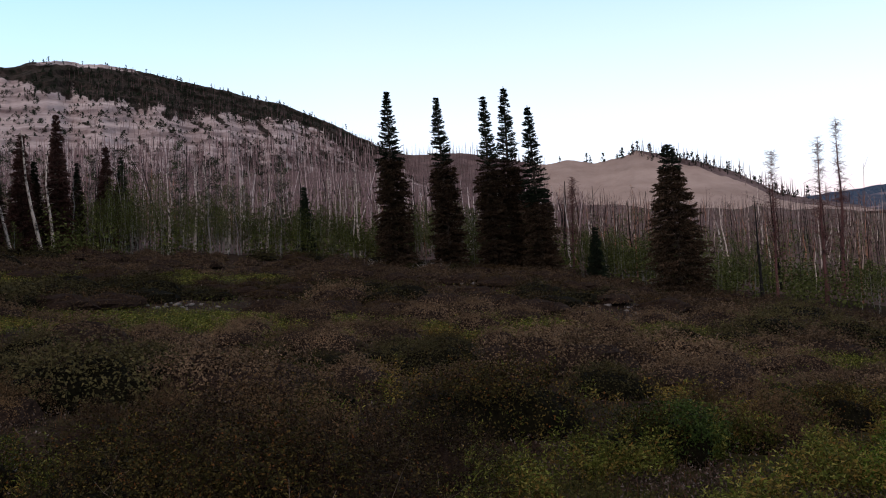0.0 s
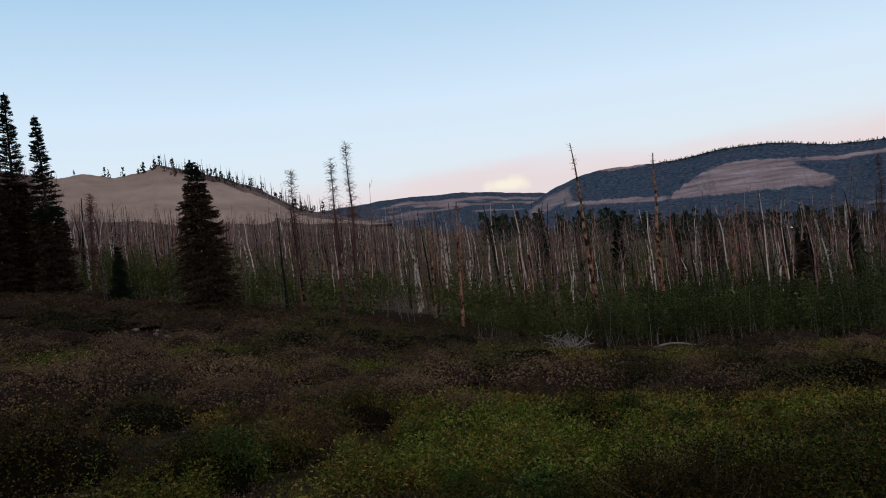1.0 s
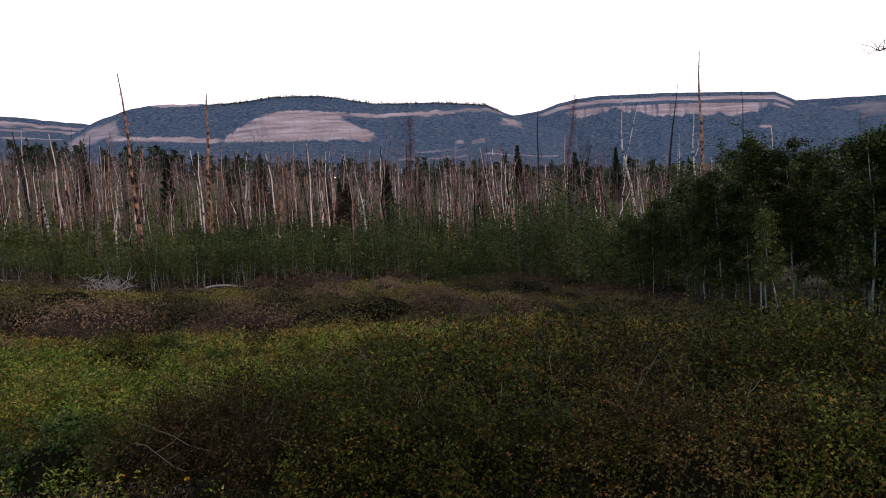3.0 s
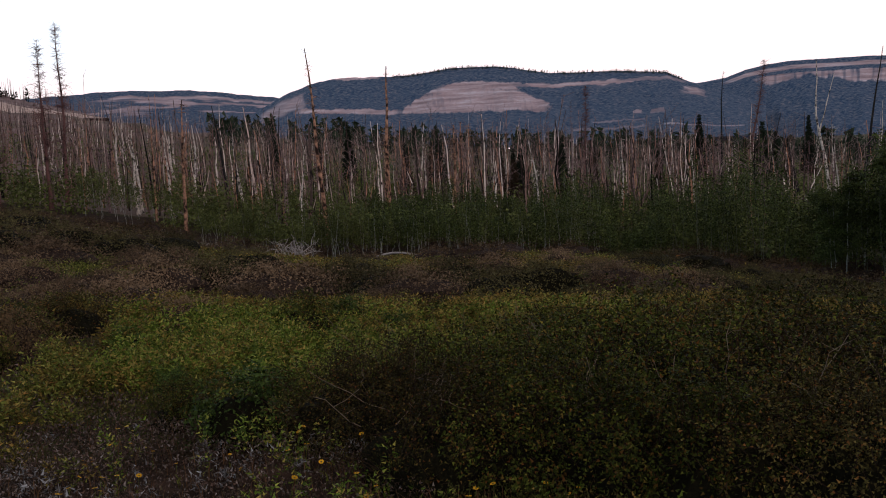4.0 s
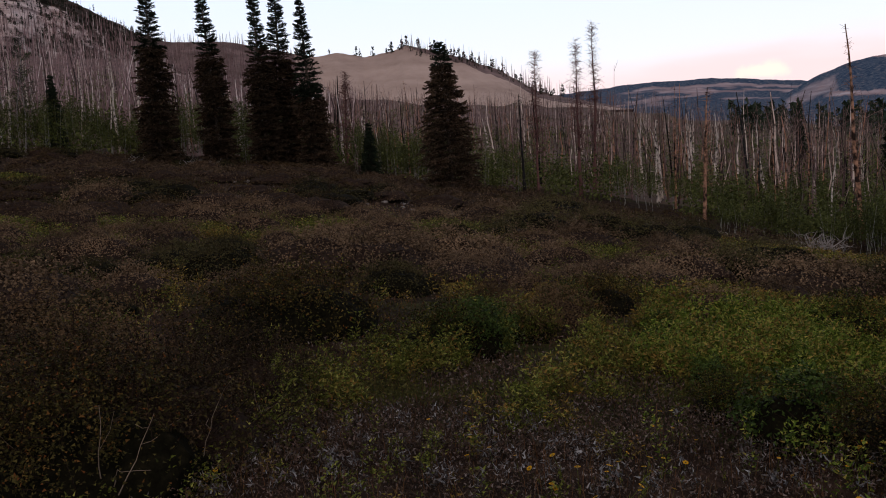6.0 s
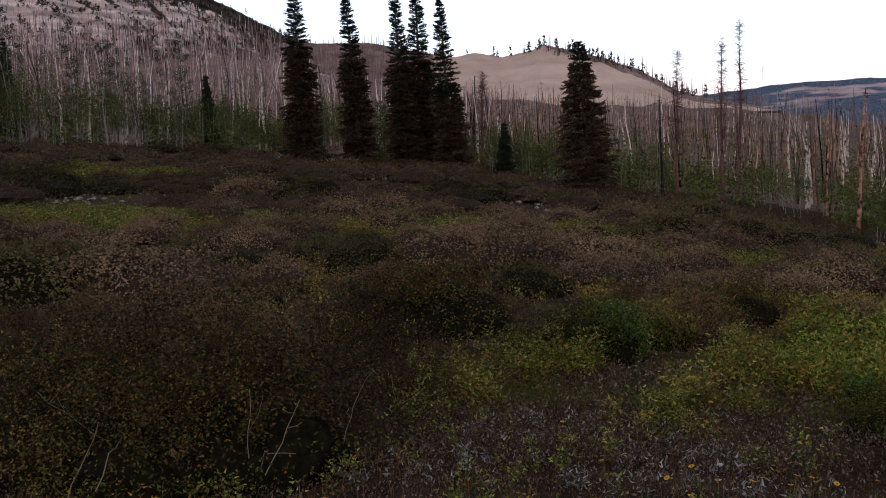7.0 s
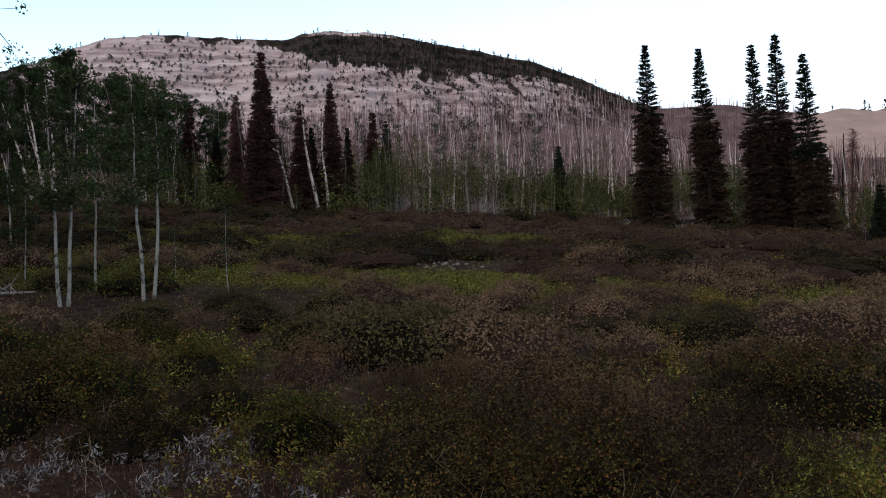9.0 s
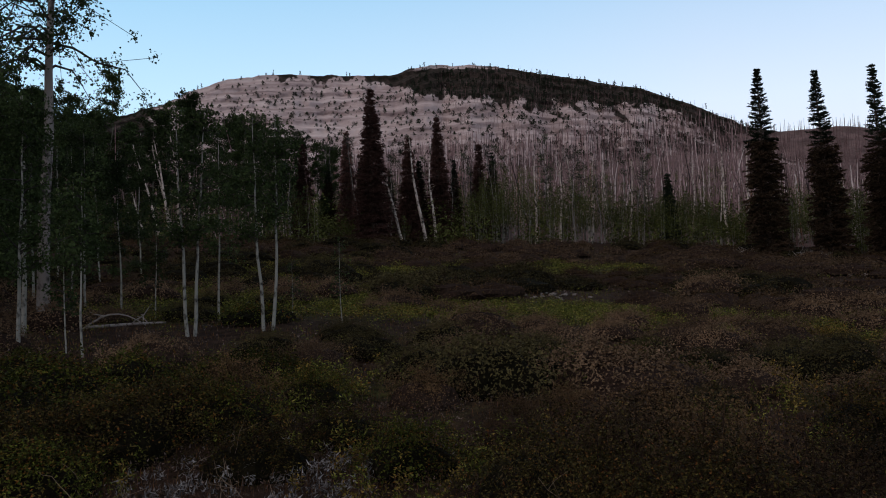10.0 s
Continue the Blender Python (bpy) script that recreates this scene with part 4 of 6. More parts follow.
def snag(h, diam, lean, material, branches, reach, top=0.25, fuzz=0, fork=False):
    """Trunk and branch meshes of a dead tree without leaves."""
    k = 9
    u = np.linspace(0, 1, k)
    x = math.tan(radians(lean)) * h * u + np.cumsum(rng.normal(size=k)) * 0.012 * h * 0.5 * u
    y = np.cumsum(rng.normal(size=k)) * 0.010 * h * 0.5
    if material == M_BARK_W:
        x, y = x + 0.022 * h * np.sin(u * rng.uniform(4, 8) + rng.uniform(0, 6)) * u, y * 2
    core = np.stack([x, y, u * (h + 0.25) - 0.25], 1)
    rad = diam * 0.5 * (1 - u * (0.84 if top > 0.2 else 0.94))
    rad[0] *= 1.25
    rods = [(*tubes(core[None], rad[None], 8), 0)]
    if fork:
        i = 4
        p = limb(core[i][None], unit(np.array([[0.22, 0.05, 1.0]])), [h * 0.42], [0.0], 7, 0.012)
        rods.append((*tubes(p, np.linspace(rad[i] * 0.7, 0.02, 7)[None], 6), 0))
    trunk = mesh_of("trunk", rods, [material], True)
    n = branches
    t = rng.uniform(0.30, 1.0, n) * (k - 1.001)
    i = t.astype(int)
    fr = (t - i)[:, None]
    st = core[i] * (1 - fr) + core[i + 1] * fr
    ln = reach * rng.uniform(0.25, 1.0, n) * (1.15 - t / k)
    path = limb(st, ring(n, rng.uniform(-0.25, 0.5, n)), ln, rng.uniform(-0.2, 0.45, n), 4, 0.07)
    rods = [(*tubes(path, np.linspace(0.020, 0.006, 4)[None].repeat(n, 0) * (0.6 + diam), 3), 0)]
    if fuzz:
        j = rng.integers(0, n, fuzz)
        s2 = path[j, rng.integers(1, 4, fuzz)]
        p2 = limb(s2, ring(fuzz, rng.uniform(-0.6, 0.7, fuzz)), rng.uniform(0.1, 0.45, fuzz) * reach, np.zeros(fuzz), 3, 0.08)
        rods.append((*tubes(p2[:, ::2], np.full((fuzz, 2), 0.007), 3), 0))
    return trunk, mesh_of("branchwork", rods, [material])


def place_snag(meshes, az, r, label, turn=0.0, scale=1.0):
    ob = new("dead_tree")
    ob.matrix_basis = Matrix.Translation(on_ground(az, r)) @ Matrix.Rotation(radians(-az + turn), 4, "Z") @ Matrix.Scale(scale, 4)
    part("trunk", meshes[0], ob)
    part("branchwork", meshes[1], ob, kind="stuff")
    return tagged(ob, label, "dead tree", "burnt trees round the meadow")


RED = ((32.2, 51.1, 7.9, 3.1, 0.22), (41.4, 51.8, 11.4, -3.5, 0.27), (45.5, 64.6, 11.3, 1.5, 0.36), (50.0, 55.6, 6.6, 2.2, 0.2), (50.5, 68.8, 7.5, 1.1, 0.26),
       (50.9, 69.0, 7.3, 2.7, 0.26), (61.9, 80.3, 6.9, 2.0, 0.21), (78.1, 88, 16.8, -0.9, 0.42))
for row in RED:
    place_snag(snag(row[2], row[4] * 1.2, row[3], M_BARK_R, 80, 0.85, 0.3, 140), row[0], row[1], "standing dead conifer with red-brown peeling bark")
for row in ((24.4, 60.3, 10.8, -0.3, 0.26), (25.3, 64.7, 12.5, 1.4, 0.3), (8.9, 66, 7.5, 0, 0.2), (21.6, 59.1, 9.8, -0.2, 0.2), (58.7, 88, 11.0, 2.1, 0.22), (68.6, 88, 12.7, 9.4, 0.3)):
    place_snag(snag(row[2], row[4], row[3], M_BARK_P, 210, 1.15, 0.1, 900), row[0], row[1], "dead conifer bristling with fine grey twigs")
for row in ((35.0, 71.9, 8.7, -2.8, 0.34), (67.4, 90.9, 12.1, 0.8, 0.28), (72.0, 89.8, 5.5, -10.6, 0.36), (75.5, 88, 13.6, 6.0, 0.34), (80.3, 88, 12.8, 0.8, 0.22), (39.3, 88.3, 7.3, 2.0, 0.28), (20.7, 58.7, 6.9, -2.2, 0.24)):
    place_snag(snag(row[2], row[4], row[3], M_BARK_K, 34, 0.8, 0.3, 40), row[0], row[1], "charred black trunk with few branches")
WHITE = ((57.8, 67.9, 6.1, 2.0, 0.2), (61.1, 71.5, 5.7, 1.6, 0.2), (73.8, 76.0, 11.8, -7.1, 0.3), (77.7, 88.0, 11.5, -3.4, 0.3), (76.5, 82.4, 8.7, 1.0, 0.2), (55.9, 51.5, 5.7, -6.0, 0.19),
         (48.0, 72.3, 5.7, 1.0, 0.21), (35.9, 72.6, 6.8, -3.4, 0.34), (32.9, 70.4, 6.8, 2.4, 0.28), (31.4, 62.8, 5.7, -2.1, 0.26), (29.4, 62.4, 5.2, -2.3, 0.28), (37.5, 81.8, 4.7, -6.4, 0.24),
         (52.7, 72.9, 4.1, 1.6, 0.2), (18.5, 89.7, 5.3, -6.0, 0.36), (28.4, 78.1, 5.7, -0.1, 0.27), (29.6, 64.0, 5.9, -3.0, 0.3), (31.6, 90.8, 5.4, -2.9, 0.4))
for row in WHITE:
    place_snag(snag(row[2], row[4], row[3], M_BARK_W, 14, 0.9, 0.3, 14, row[2] > 11), row[0], row[1], "bare white aspen trunk with broken limbs")
for row in ((-26.8, 62, 8.7, -13.5, 0.24), (-25.2, 63, 8.5, -8.3, 0.3), (-24.6, 66, 8.0, -3.0, 0.26), (-42.6, 58, 6.5, -14, 0.22), (-42.0, 58, 7.0, -8, 0.24), (-41.4, 58.5, 7.2, -4, 0.22), (-41.8, 59, 6.6, -11, 0.2), (-43.4, 58, 5.0, -18, 0.16), (-17.8, 67, 6.8, 2, 0.24), (-16.9, 70, 7.2, -1, 0.22), (-16.2, 66, 6.4, 3, 0.24), (-15.3, 72, 7.6, -2, 0.26), (-14.1, 68, 7.0, 4, 0.24), (-12.9, 74, 7.4, -3, 0.24), (-11.6, 69, 6.6, 2, 0.22), (-10.2, 73, 7.0, -4, 0.24), (-7.6, 70, 6.8, 3, 0.24), (-5.4, 68, 7.6, -2, 0.24), (-4.2, 72, 8.6, 2, 0.26)):
    place_snag(snag(row[2], row[4], row[3], M_BARK_W, 16, 0.9, 0.3, 16), row[0], row[1], "leaning white aspen trunk, bare of leaves")

# a bare old tree by the grove
def bare_tree():
    """Two crooked stems from one foot, with long bent limbs and fine twigs."""
    ob = new("dead_tree")
    az, r = 93.4, 21
    base = on_ground(az, r)
    ob.matrix_basis = Matrix.Translation(base) @ Matrix.Rotation(radians(-az), 4, "Z")

    def way(spots, k):
        """A smooth path through (azimuth, elevation, depth) as seen from the meadow."""
        q = np.array([(math.tan(radians(a - az)) * r, d, EYE + math.tan(radians(e)) * r - base[2]) for a, e, d in spots])
        t = np.linspace(0, len(q) - 1, k)
        out = np.stack([np.interp(t, np.arange(len(q)), q[:, c]) for c in range(3)], 1)
        out[1:-1] += rng.normal(size=(k - 2, 3)) * 0.02
        return out
    foot = math.degrees(math.atan((base[2] - 0.2 - EYE) / r))
    stem = way(((93.4, foot, 0), (93.0, 0.5, 0), (91.86, 3.7, 0), (90.94, 5.21, 0.1), (90.53, 6.5, 0.1), (89.88, 8.6, 0.2), (90.24, 9.76, 0.2), (90.28, 11.56, 0.1), (90.1, 14.5, 0)), 25)
    second = way(((93.0, 0.5, 0), (93.0, 4.5, 0.3), (92.1, 7.71, 0.4), (91.51, 9.99, 0.3), (91.22, 11.39, 0.3), (91.0, 14.5, 0.2)), 20)
    trunk = [(*tubes(stem[None], np.linspace(0.13, 0.025, 25)[None], 8), 0), (*tubes(second[None], np.linspace(0.10, 0.025, 20)[None], 7), 0)]
    limbs = [way(w, 12) for w in (((90.6, 6.2, 0.1), (89.8, 6.0, -0.2), (89.0, 6.25, -0.3), (88.43, 6.18, -0.4)), ((90.7, 5.7, 0.1), (90.3, 5.3, 0.2), (90.2, 5.45, 0.4)), ((89.9, 8.8, 0.2), (89.75, 9.25, 0.1), (89.2, 9.4, 0), (88.67, 9.87, -0.1)),
                                  ((92.3, 1.9, 0), (91.2, 2.6, -0.1), (90.0, 3.4, -0.2), (89.55, 4.2, -0.2), (89.5, 4.65, -0.2)), ((92.0, 7.7, 0.4), (91.2, 7.3, 0.2), (90.4, 7.25, 0), (89.9, 7.5, -0.2)), ((90.27, 10.9, 0.1), (89.6, 11.6, 0), (88.9, 12.4, -0.2)),
                                  ((91.4, 10.2, 0.3), (92.4, 10.8, 0.2), (93.4, 12, 0)), ((90.9, 5.3, 0.1), (91.4, 5.9, -0.3), (91.7, 6.8, -0.4)), ((91.9, 8.4, 0.4), (92.6, 9.0, 0.5), (93.4, 10.4, 0.6)), ((90.2, 11.0, 0.1), (90.7, 12.0, 0.2), (91.0, 13.4, 0.2)))]
    p1 = np.array(limbs)
    n, m = len(limbs), 330
    j, q = rng.integers(0, n, m), rng.integers(2, 12, m)
    st = np.where(rng.uniform(size=(m, 1)) < 0.72, p1[j, q], np.where(rng.uniform(size=(m, 1)) < 0.5, stem[rng.integers(10, 25, m)], second[rng.integers(7, 20, m)]))
    p2 = limb(st, ring(m, rng.uniform(-0.5, 1.1, m)), rng.uniform(0.12, 0.62, m), rng.uniform(-0.3, 0.4, m), 5, 0.07)
    part("trunk", mesh_of("trunk", trunk, [M_BARK_K], True), ob)
    part("branchwork", mesh_of("branchwork", [(*tubes(p1, np.linspace(0.034, 0.010, 12)[None].repeat(n, 0), 5), 0), (*tubes(p2, np.linspace(0.010, 0.003, 5)[None].repeat(m, 0), 3), 0)], [M_BARK_K]), ob, kind="stuff")
    tagged(ob, "leafless black old tree with crooked branches", "dead tree")


bare_tree()

# more burnt trees in the front of the forest, copied from a few patterns
PATTERN = []
for i in range(12):
    mat = (M_BARK_W, M_BARK_G, M_BARK_R, M_BARK_G, M_BARK_R, M_BARK_K)[i % 6]
    PATTERN.append((snag(rng.uniform(6.5, 8.5), rng.uniform(0.12, 0.22), rng.uniform(-4, 4), mat, 24, 0.8, 0.2, 40),
                    ("bare white aspen trunk with broken limbs", "grey dead conifer with fine twigs", "standing dead conifer with red-brown peeling bark", "grey dead conifer with fine twigs",
                     "standing dead conifer with red-brown peeling bark", "charred black trunk with few branches")[i % 6]))


def edge(az):
    return np.interp(az, EDGE_AZ, EDGE_R)


def top_limit(az, r):
    """Height that keeps the forest's roof low towards the valley."""
    el = np.interp(az, (-52, -30, -10, 5, 15, 25, 32, 42, 60, 70, 80, 92), (10.5, 10.5, 10.2, 7.0, 5.4, 4.9, 4.4, 3.2, 2.2, 1.6, 0.6, 0.4))
    x, y = polar(az, r)
    return np.tan(np.radians(el)) * r + EYE - ground(x, y)


firsts = {}
for i in range(215):
    az = rng.uniform(-20, 82) if i % 5 else rng.uniform(-48, -20)
    r = edge(az) + 7 + rng.exponential(24) + (8 if az > 40 else 0)
    k = i % 12
    size = min(rng.uniform(0.7, 1.15), float(top_limit(az, r)) * rng.uniform(0.75, 1.05) / 7.5)
    m = Matrix.Translation(on_ground(az, r)) @ Matrix.Rotation(rng.uniform(0, 6.28), 4, "Z") @ Matrix.Scale(size, 4)
    if k in firsts:
        c = copy_thing(firsts[k], m)
        c.matrix_basis = m
    else:
        firsts[k] = place_snag(PATTERN[k][0], az, r, PATTERN[k][1])


def burnt_forest(name, label, n, az0, az1, material):
    """Burnt forest, trunk by trunk, up to the feet of the hills."""
    az = rng.uniform(az0, az1, n)
    lo, hi = edge(az) + 12, np.interp(az, (-52, -5, 5, 26, 40, 92), (330, 330, 360, 380, 380, 420))
    r = lo + (hi - lo) * rng.uniform(0, 1, n) ** 1.35
    keep = fbm(az * 0.35, r * 0.02, 51, 3) > 0.28
    az, r = az[keep], r[keep]
    n = len(az)
    base = on_ground(az, r)
    h = np.minimum(rng.uniform(3.5, 11, n), np.maximum(top_limit(az, r), 3) * rng.uniform(0.35, 1.12, n)) * np.where(rng.uniform(size=n) < 0.06, 1.15, 1.0)
    k = 5
    u = np.linspace(0, 1, k)[None, :, None]
    lean = rng.normal(size=(n, 1, 3)) * np.array([0.075, 0.075, 0]) * rng.choice([0.4, 1, 2.4], (n, 1, 1), p=[0.40, 0.42, 0.18])
    path = base[:, None] + u * h[:, None, None] * (np.array([0, 0, 1.0]) + lean) + rng.normal(size=(n, k, 3)) * 0.08
    path[:, 0, 2] -= 0.3
    rad = (rng.uniform(0.022, 0.088, n) * np.where((r < 120) & (rng.uniform(size=n) < 0.35), 1.5, 1.0))[:, None] * np.linspace(1, 0.25, k)[None]
    chunks = [(*tubes(path, rad, 4), 0)]
    for _ in range(8):
        i = rng.integers(1, k, n)
        st = path[np.arange(n), i] - (path[np.arange(n), i] - path[np.arange(n), i - 1]) * rng.uniform(0, 1, (n, 1))
        p = limb(st, ring(n, rng.uniform(0.0, 1.2, n)), rng.uniform(0.3, 1.5, n), rng.uniform(-0.1, 0.4, n), 3, 0.06)
        chunks.append((*tubes(p[:, ::2], np.repeat([[0.015, 0.008]], n, 0), 3), 1))
    ob = new(name, mesh_of(name, chunks, [material, M_BARK_FINE]))
    tagged(ob, label, "forest", kind="stuff")


burnt_forest("burnt_forest", "burnt forest of bare brown, black and white trunks", 4800, 6, 92, M_BARK_MIX)
burnt_forest("hillside_forest", "burnt hillside forest of bare pale grey trunks", 4200, -52, 10, M_BARK_PALE)


def undergrowth():
    """Young green growth between the burnt trunks."""
    n = 5200
    az = rng.uniform(-52, 92, n)
    r = edge(az) + 3 + rng.exponential(52, n)
    keep = (fbm(az * 0.3, r * 0.03, 61, 3) > 0.40) & (r < 330)
    az, r = az[keep], r[keep]
    n = len(az)
    base = on_ground(az, r)
    h = rng.uniform(0.6, 3.0, n) * np.interp(az, (5, 30, 48), (1.35, 1.15, 0.75))
    k = 62
    p = np.repeat(base[:, None], k, 1)
    p[..., :2] += rng.normal(size=(n, k, 2)) * (0.35 + 0.004 * r)[:, None, None]
    p[..., 2] += h[:, None] * rng.uniform(0.05, 1, (n, k))
    lf = leaves(p.reshape(-1, 3), np.repeat(0.13 + r * 0.0009, k), 0.8, normal=(p - base[:, None]).reshape(-1, 3))
    ob = new("undergrowth", mesh_of("undergrowth", [(*lf, 0)], [M_ASPEN]))
    tagged(ob, "young green growth between burnt trunks", "undergrowth", kind="stuff")


undergrowth()


def aspen(h, crown_from, spread, n_leaf, size, diam, stems=1, lean=0.0, bark=None, leaf=None, wander=0.008, old=False, face=False):
    """Trunk with limbs, and a loose crown of small leaves on fine twigs."""
    rods, pts = [], []
    k = 9
    u = np.linspace(0, 1, k)
    for s in range(stems):
        off = (s - (stems - 1) / 2) * 0.13
        core = np.stack([off + (math.tan(radians(lean)) * u + off * 0.5 * u) * h + np.cumsum(rng.normal(size=k)) * wander * h, np.cumsum(rng.normal(size=k)) * wander * h, u * (h + 0.2) - 0.2], 1)
        rods.append((*tubes(core[None], (diam * 0.5 * (1 - 0.86 * u))[None], 8), 0))
        n = int(10 + 3.2 * h)
        t = rng.uniform(crown_from, 0.98, n) * (k - 1.001)
        i = t.astype(int)
        fr = (t - i)[:, None]
        st = core[i] * (1 - fr) + core[i + 1] * fr
        ln = spread * rng.uniform(0.35, 1.0, n) * (1.12 - (t / k) ** 2 * 0.8)
        p1 = limb(st, ring(n, rng.uniform(0.35, 0.8, n) if old else rng.uniform(0.0, 0.9, n)), ln, rng.uniform(-0.95, -0.45, n) if old else rng.uniform(-0.25, 0.25, n), 5, 0.05)
        rods.append((*tubes(p1, np.linspace(0.022, 0.005, 5)[None].repeat(n, 0) * (0.5 + diam * 4), 4), 1))
        m = n * 3
        j, q = rng.integers(0, n, m), rng.integers(2, 5, m)
        p2 = limb(p1[j, q], ring(m, rng.uniform(-0.6, 0.6, m)), rng.uniform(0.15, 0.5, m) * spread, rng.uniform(-0.4, 0.1, m), 3, 0.08)
        rods.append((*tubes(p2[:, ::2], np.full((m, 2), 0.008 if old else 0.005), 3), 1))
        pts.append(p2.reshape(-1, 3))
        pts.append(p1[:, 2:].reshape(-1, 3))
    pts = np.concatenate(pts)
    c = pts[rng.integers(0, len(pts), n_leaf)] + rng.normal(size=(n_leaf, 3)) * 0.09
    return mesh_of("trunk", rods, [bark or M_BARK_L, M_BARK_D], True), mesh_of("foliage", [(*(leaves(c, size, 0.85, normal=np.array([[0, 0, 1.0]]).repeat(n_leaf, 0), loose=0.6) if face else leaves(c, size, 0.85, -0.3)), 0)], [leaf or M_ASPEN])


def place_tree(meshes, az, r, label, group, turn=0.0, scale=1.0):
    ob = new("aspen")
    ob.matrix_basis = Matrix.Translation(on_ground(az, r)) @ Matrix.Rotation(radians(-az + turn), 4, "Z") @ Matrix.Scale(scale, 4)
    part("trunk", meshes[0], ob)
    part("foliage", meshes[1], ob, kind="stuff")
    return tagged(ob, label, "tree", group)


SLIM = "slender white-barked young aspen with sparse leaves"
for az, r, h, c, sp, n, d, st, ln in (((-41.5, 19.2, 5.0, 0.38, 0.75, 1500, 0.12, 2, 1.0), (-39.6, 22.4, 5.0, 0.35, 0.6, 1100, 0.09, 1, 1.5), (-36.5, 19.3, 4.8, 0.42, 0.85, 1700, 0.12, 2, 1.0), (-31.6, 20.1, 2.0, 0.4, 0.25, 60, 0.04, 1, -1.0), (-34.9, 20.7, 1.4, 0.5, 0.2, 30, 0.03, 1, 1.0), (-48.1, 17.0, 3.5, 0.45, 0.55, 700, 0.07, 1, 1.2), (-51.6, 18.5, 5.0, 0.25, 0.9, 1800, 0.12, 1, 0.5), (-49.0, 17.5, 2.2, 0.4, 0.4, 200, 0.05, 1, 0), (-51.2, 20.3, 5.2, 0.3, 0.9, 1600, 0.16, 1, 1.0))
        + ((-53.5, 19.0, 5.5, 0.3, 1.0, 1800, 0.14, 1, 1.0), (-45.5, 24.0, 4.4, 0.3, 0.7, 1000, 0.08, 1, 0), (-43.5, 23.0, 2.6, 0.35, 0.5, 300, 0.05, 1, 0), (-55, 22.0, 5.8, 0.2, 1.1, 2600, 0.12, 1, 0), (-50.5, 25.0, 6.0, 0.22, 1.1, 2600, 0.10, 1, 0), (-53, 26.5, 6.0, 0.2, 1.1, 2600, 0.12, 1, 0), (-47.5, 26, 5.0, 0.25, 0.9, 1600, 0.09, 1, 0), (-56.5, 18, 5.5, 0.2, 1.1, 2600, 0.12, 1, 0))):
    place_tree(aspen(h, c, sp, int(n * 2.6), 0.058, d * 0.74, st, ln, leaf=M_GROVE_SHADE, wander=0.0045), az, r, SLIM, "aspens at the meadow's edge")
place_tree(aspen(12.6, 0.50, 3.0, 10000, 0.07, 0.32, 1, 2.4, bark=M_BARK_O, leaf=M_GROVE_SHADE, wander=0.002, old=True), -50.1, 22.1, "tall old aspen with thick white trunk and drooping limbs", "aspens at the meadow's edge")
place_tree(aspen(11.6, 0.45, 2.8, 10000, 0.07, 0.28, 1, 0.5, bark=M_BARK_O, leaf=M_GROVE_SHADE, wander=0.003, old=True), -53.4, 23.7, "tall old aspen with thick white trunk and drooping limbs", "aspens at the meadow's edge")

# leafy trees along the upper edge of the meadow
KIT = [aspen(rng.uniform(8.2, 9.6), 0.25, 1.5, 6800, 0.105, 0.13, bark=M_BARK_A, leaf=M_GROVE_SHADE) for _ in range(5)]
for i in range(44):
    az = -56 + 25 * (i / 44) + rng.uniform(-0.6, 0.6)
    place_tree(KIT[i % 5], az, edge(az) + 4 + rng.uniform(0, 22), "leafy green aspen in a stand by the meadow", "stand above the meadow", rng.uniform(0, 360), rng.uniform(0.9, 1.25) if az < -38 else rng.uniform(0.8, 1.12))
SPARSE = [aspen(rng.uniform(8, 9.5), 0.35, 1.2, n, 0.085, 0.15, bark=M_BARK_O, leaf=M_GROVE_SHADE, wander=0.012) for n in (260, 900, 120, 500)]
for i in range(42):
    az = -37 + 28 * (i / 42) + rng.uniform(-0.8, 0.8)
    place_tree(SPARSE[i % 4], az, edge(az) + 5 + rng.uniform(0, 14), "thin-leaved grey aspen, almost bare, among dead trees", "stand above the meadow", rng.uniform(0, 360), rng.uniform(0.7, 1.05))

for i in range(16):
    az = -58 + 13 * (i / 16) + rng.uniform(-0.4, 0.4)
    place_tree(KIT[i % 5], az, rng.uniform(62, 84), "leafy green aspen in a stand by the meadow", "stand above the meadow", rng.uniform(0, 360), rng.uniform(1.1, 1.4))

SHADE = [aspen(rng.uniform(5.5, 6.5), 0.10, 1.1, 5200, 0.072, 0.08, 1, rng.uniform(-2, 2), M_BARK_L, M_GROVE_SHADE) for _ in range(3)]
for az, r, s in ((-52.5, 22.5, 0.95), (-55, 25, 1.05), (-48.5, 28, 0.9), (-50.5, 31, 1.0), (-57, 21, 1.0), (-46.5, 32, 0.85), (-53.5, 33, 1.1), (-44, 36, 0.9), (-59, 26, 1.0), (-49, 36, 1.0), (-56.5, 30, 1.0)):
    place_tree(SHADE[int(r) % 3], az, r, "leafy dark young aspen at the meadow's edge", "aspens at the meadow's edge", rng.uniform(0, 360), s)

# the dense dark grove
GROVE = [aspen(rng.uniform(5.2, 6.2), 0.26, 1.15, 6600, 0.075, 0.07, 1, rng.uniform(-2, 2), M_BARK_L, M_YOUNG_SHADE, face=True) for _ in range(6)]
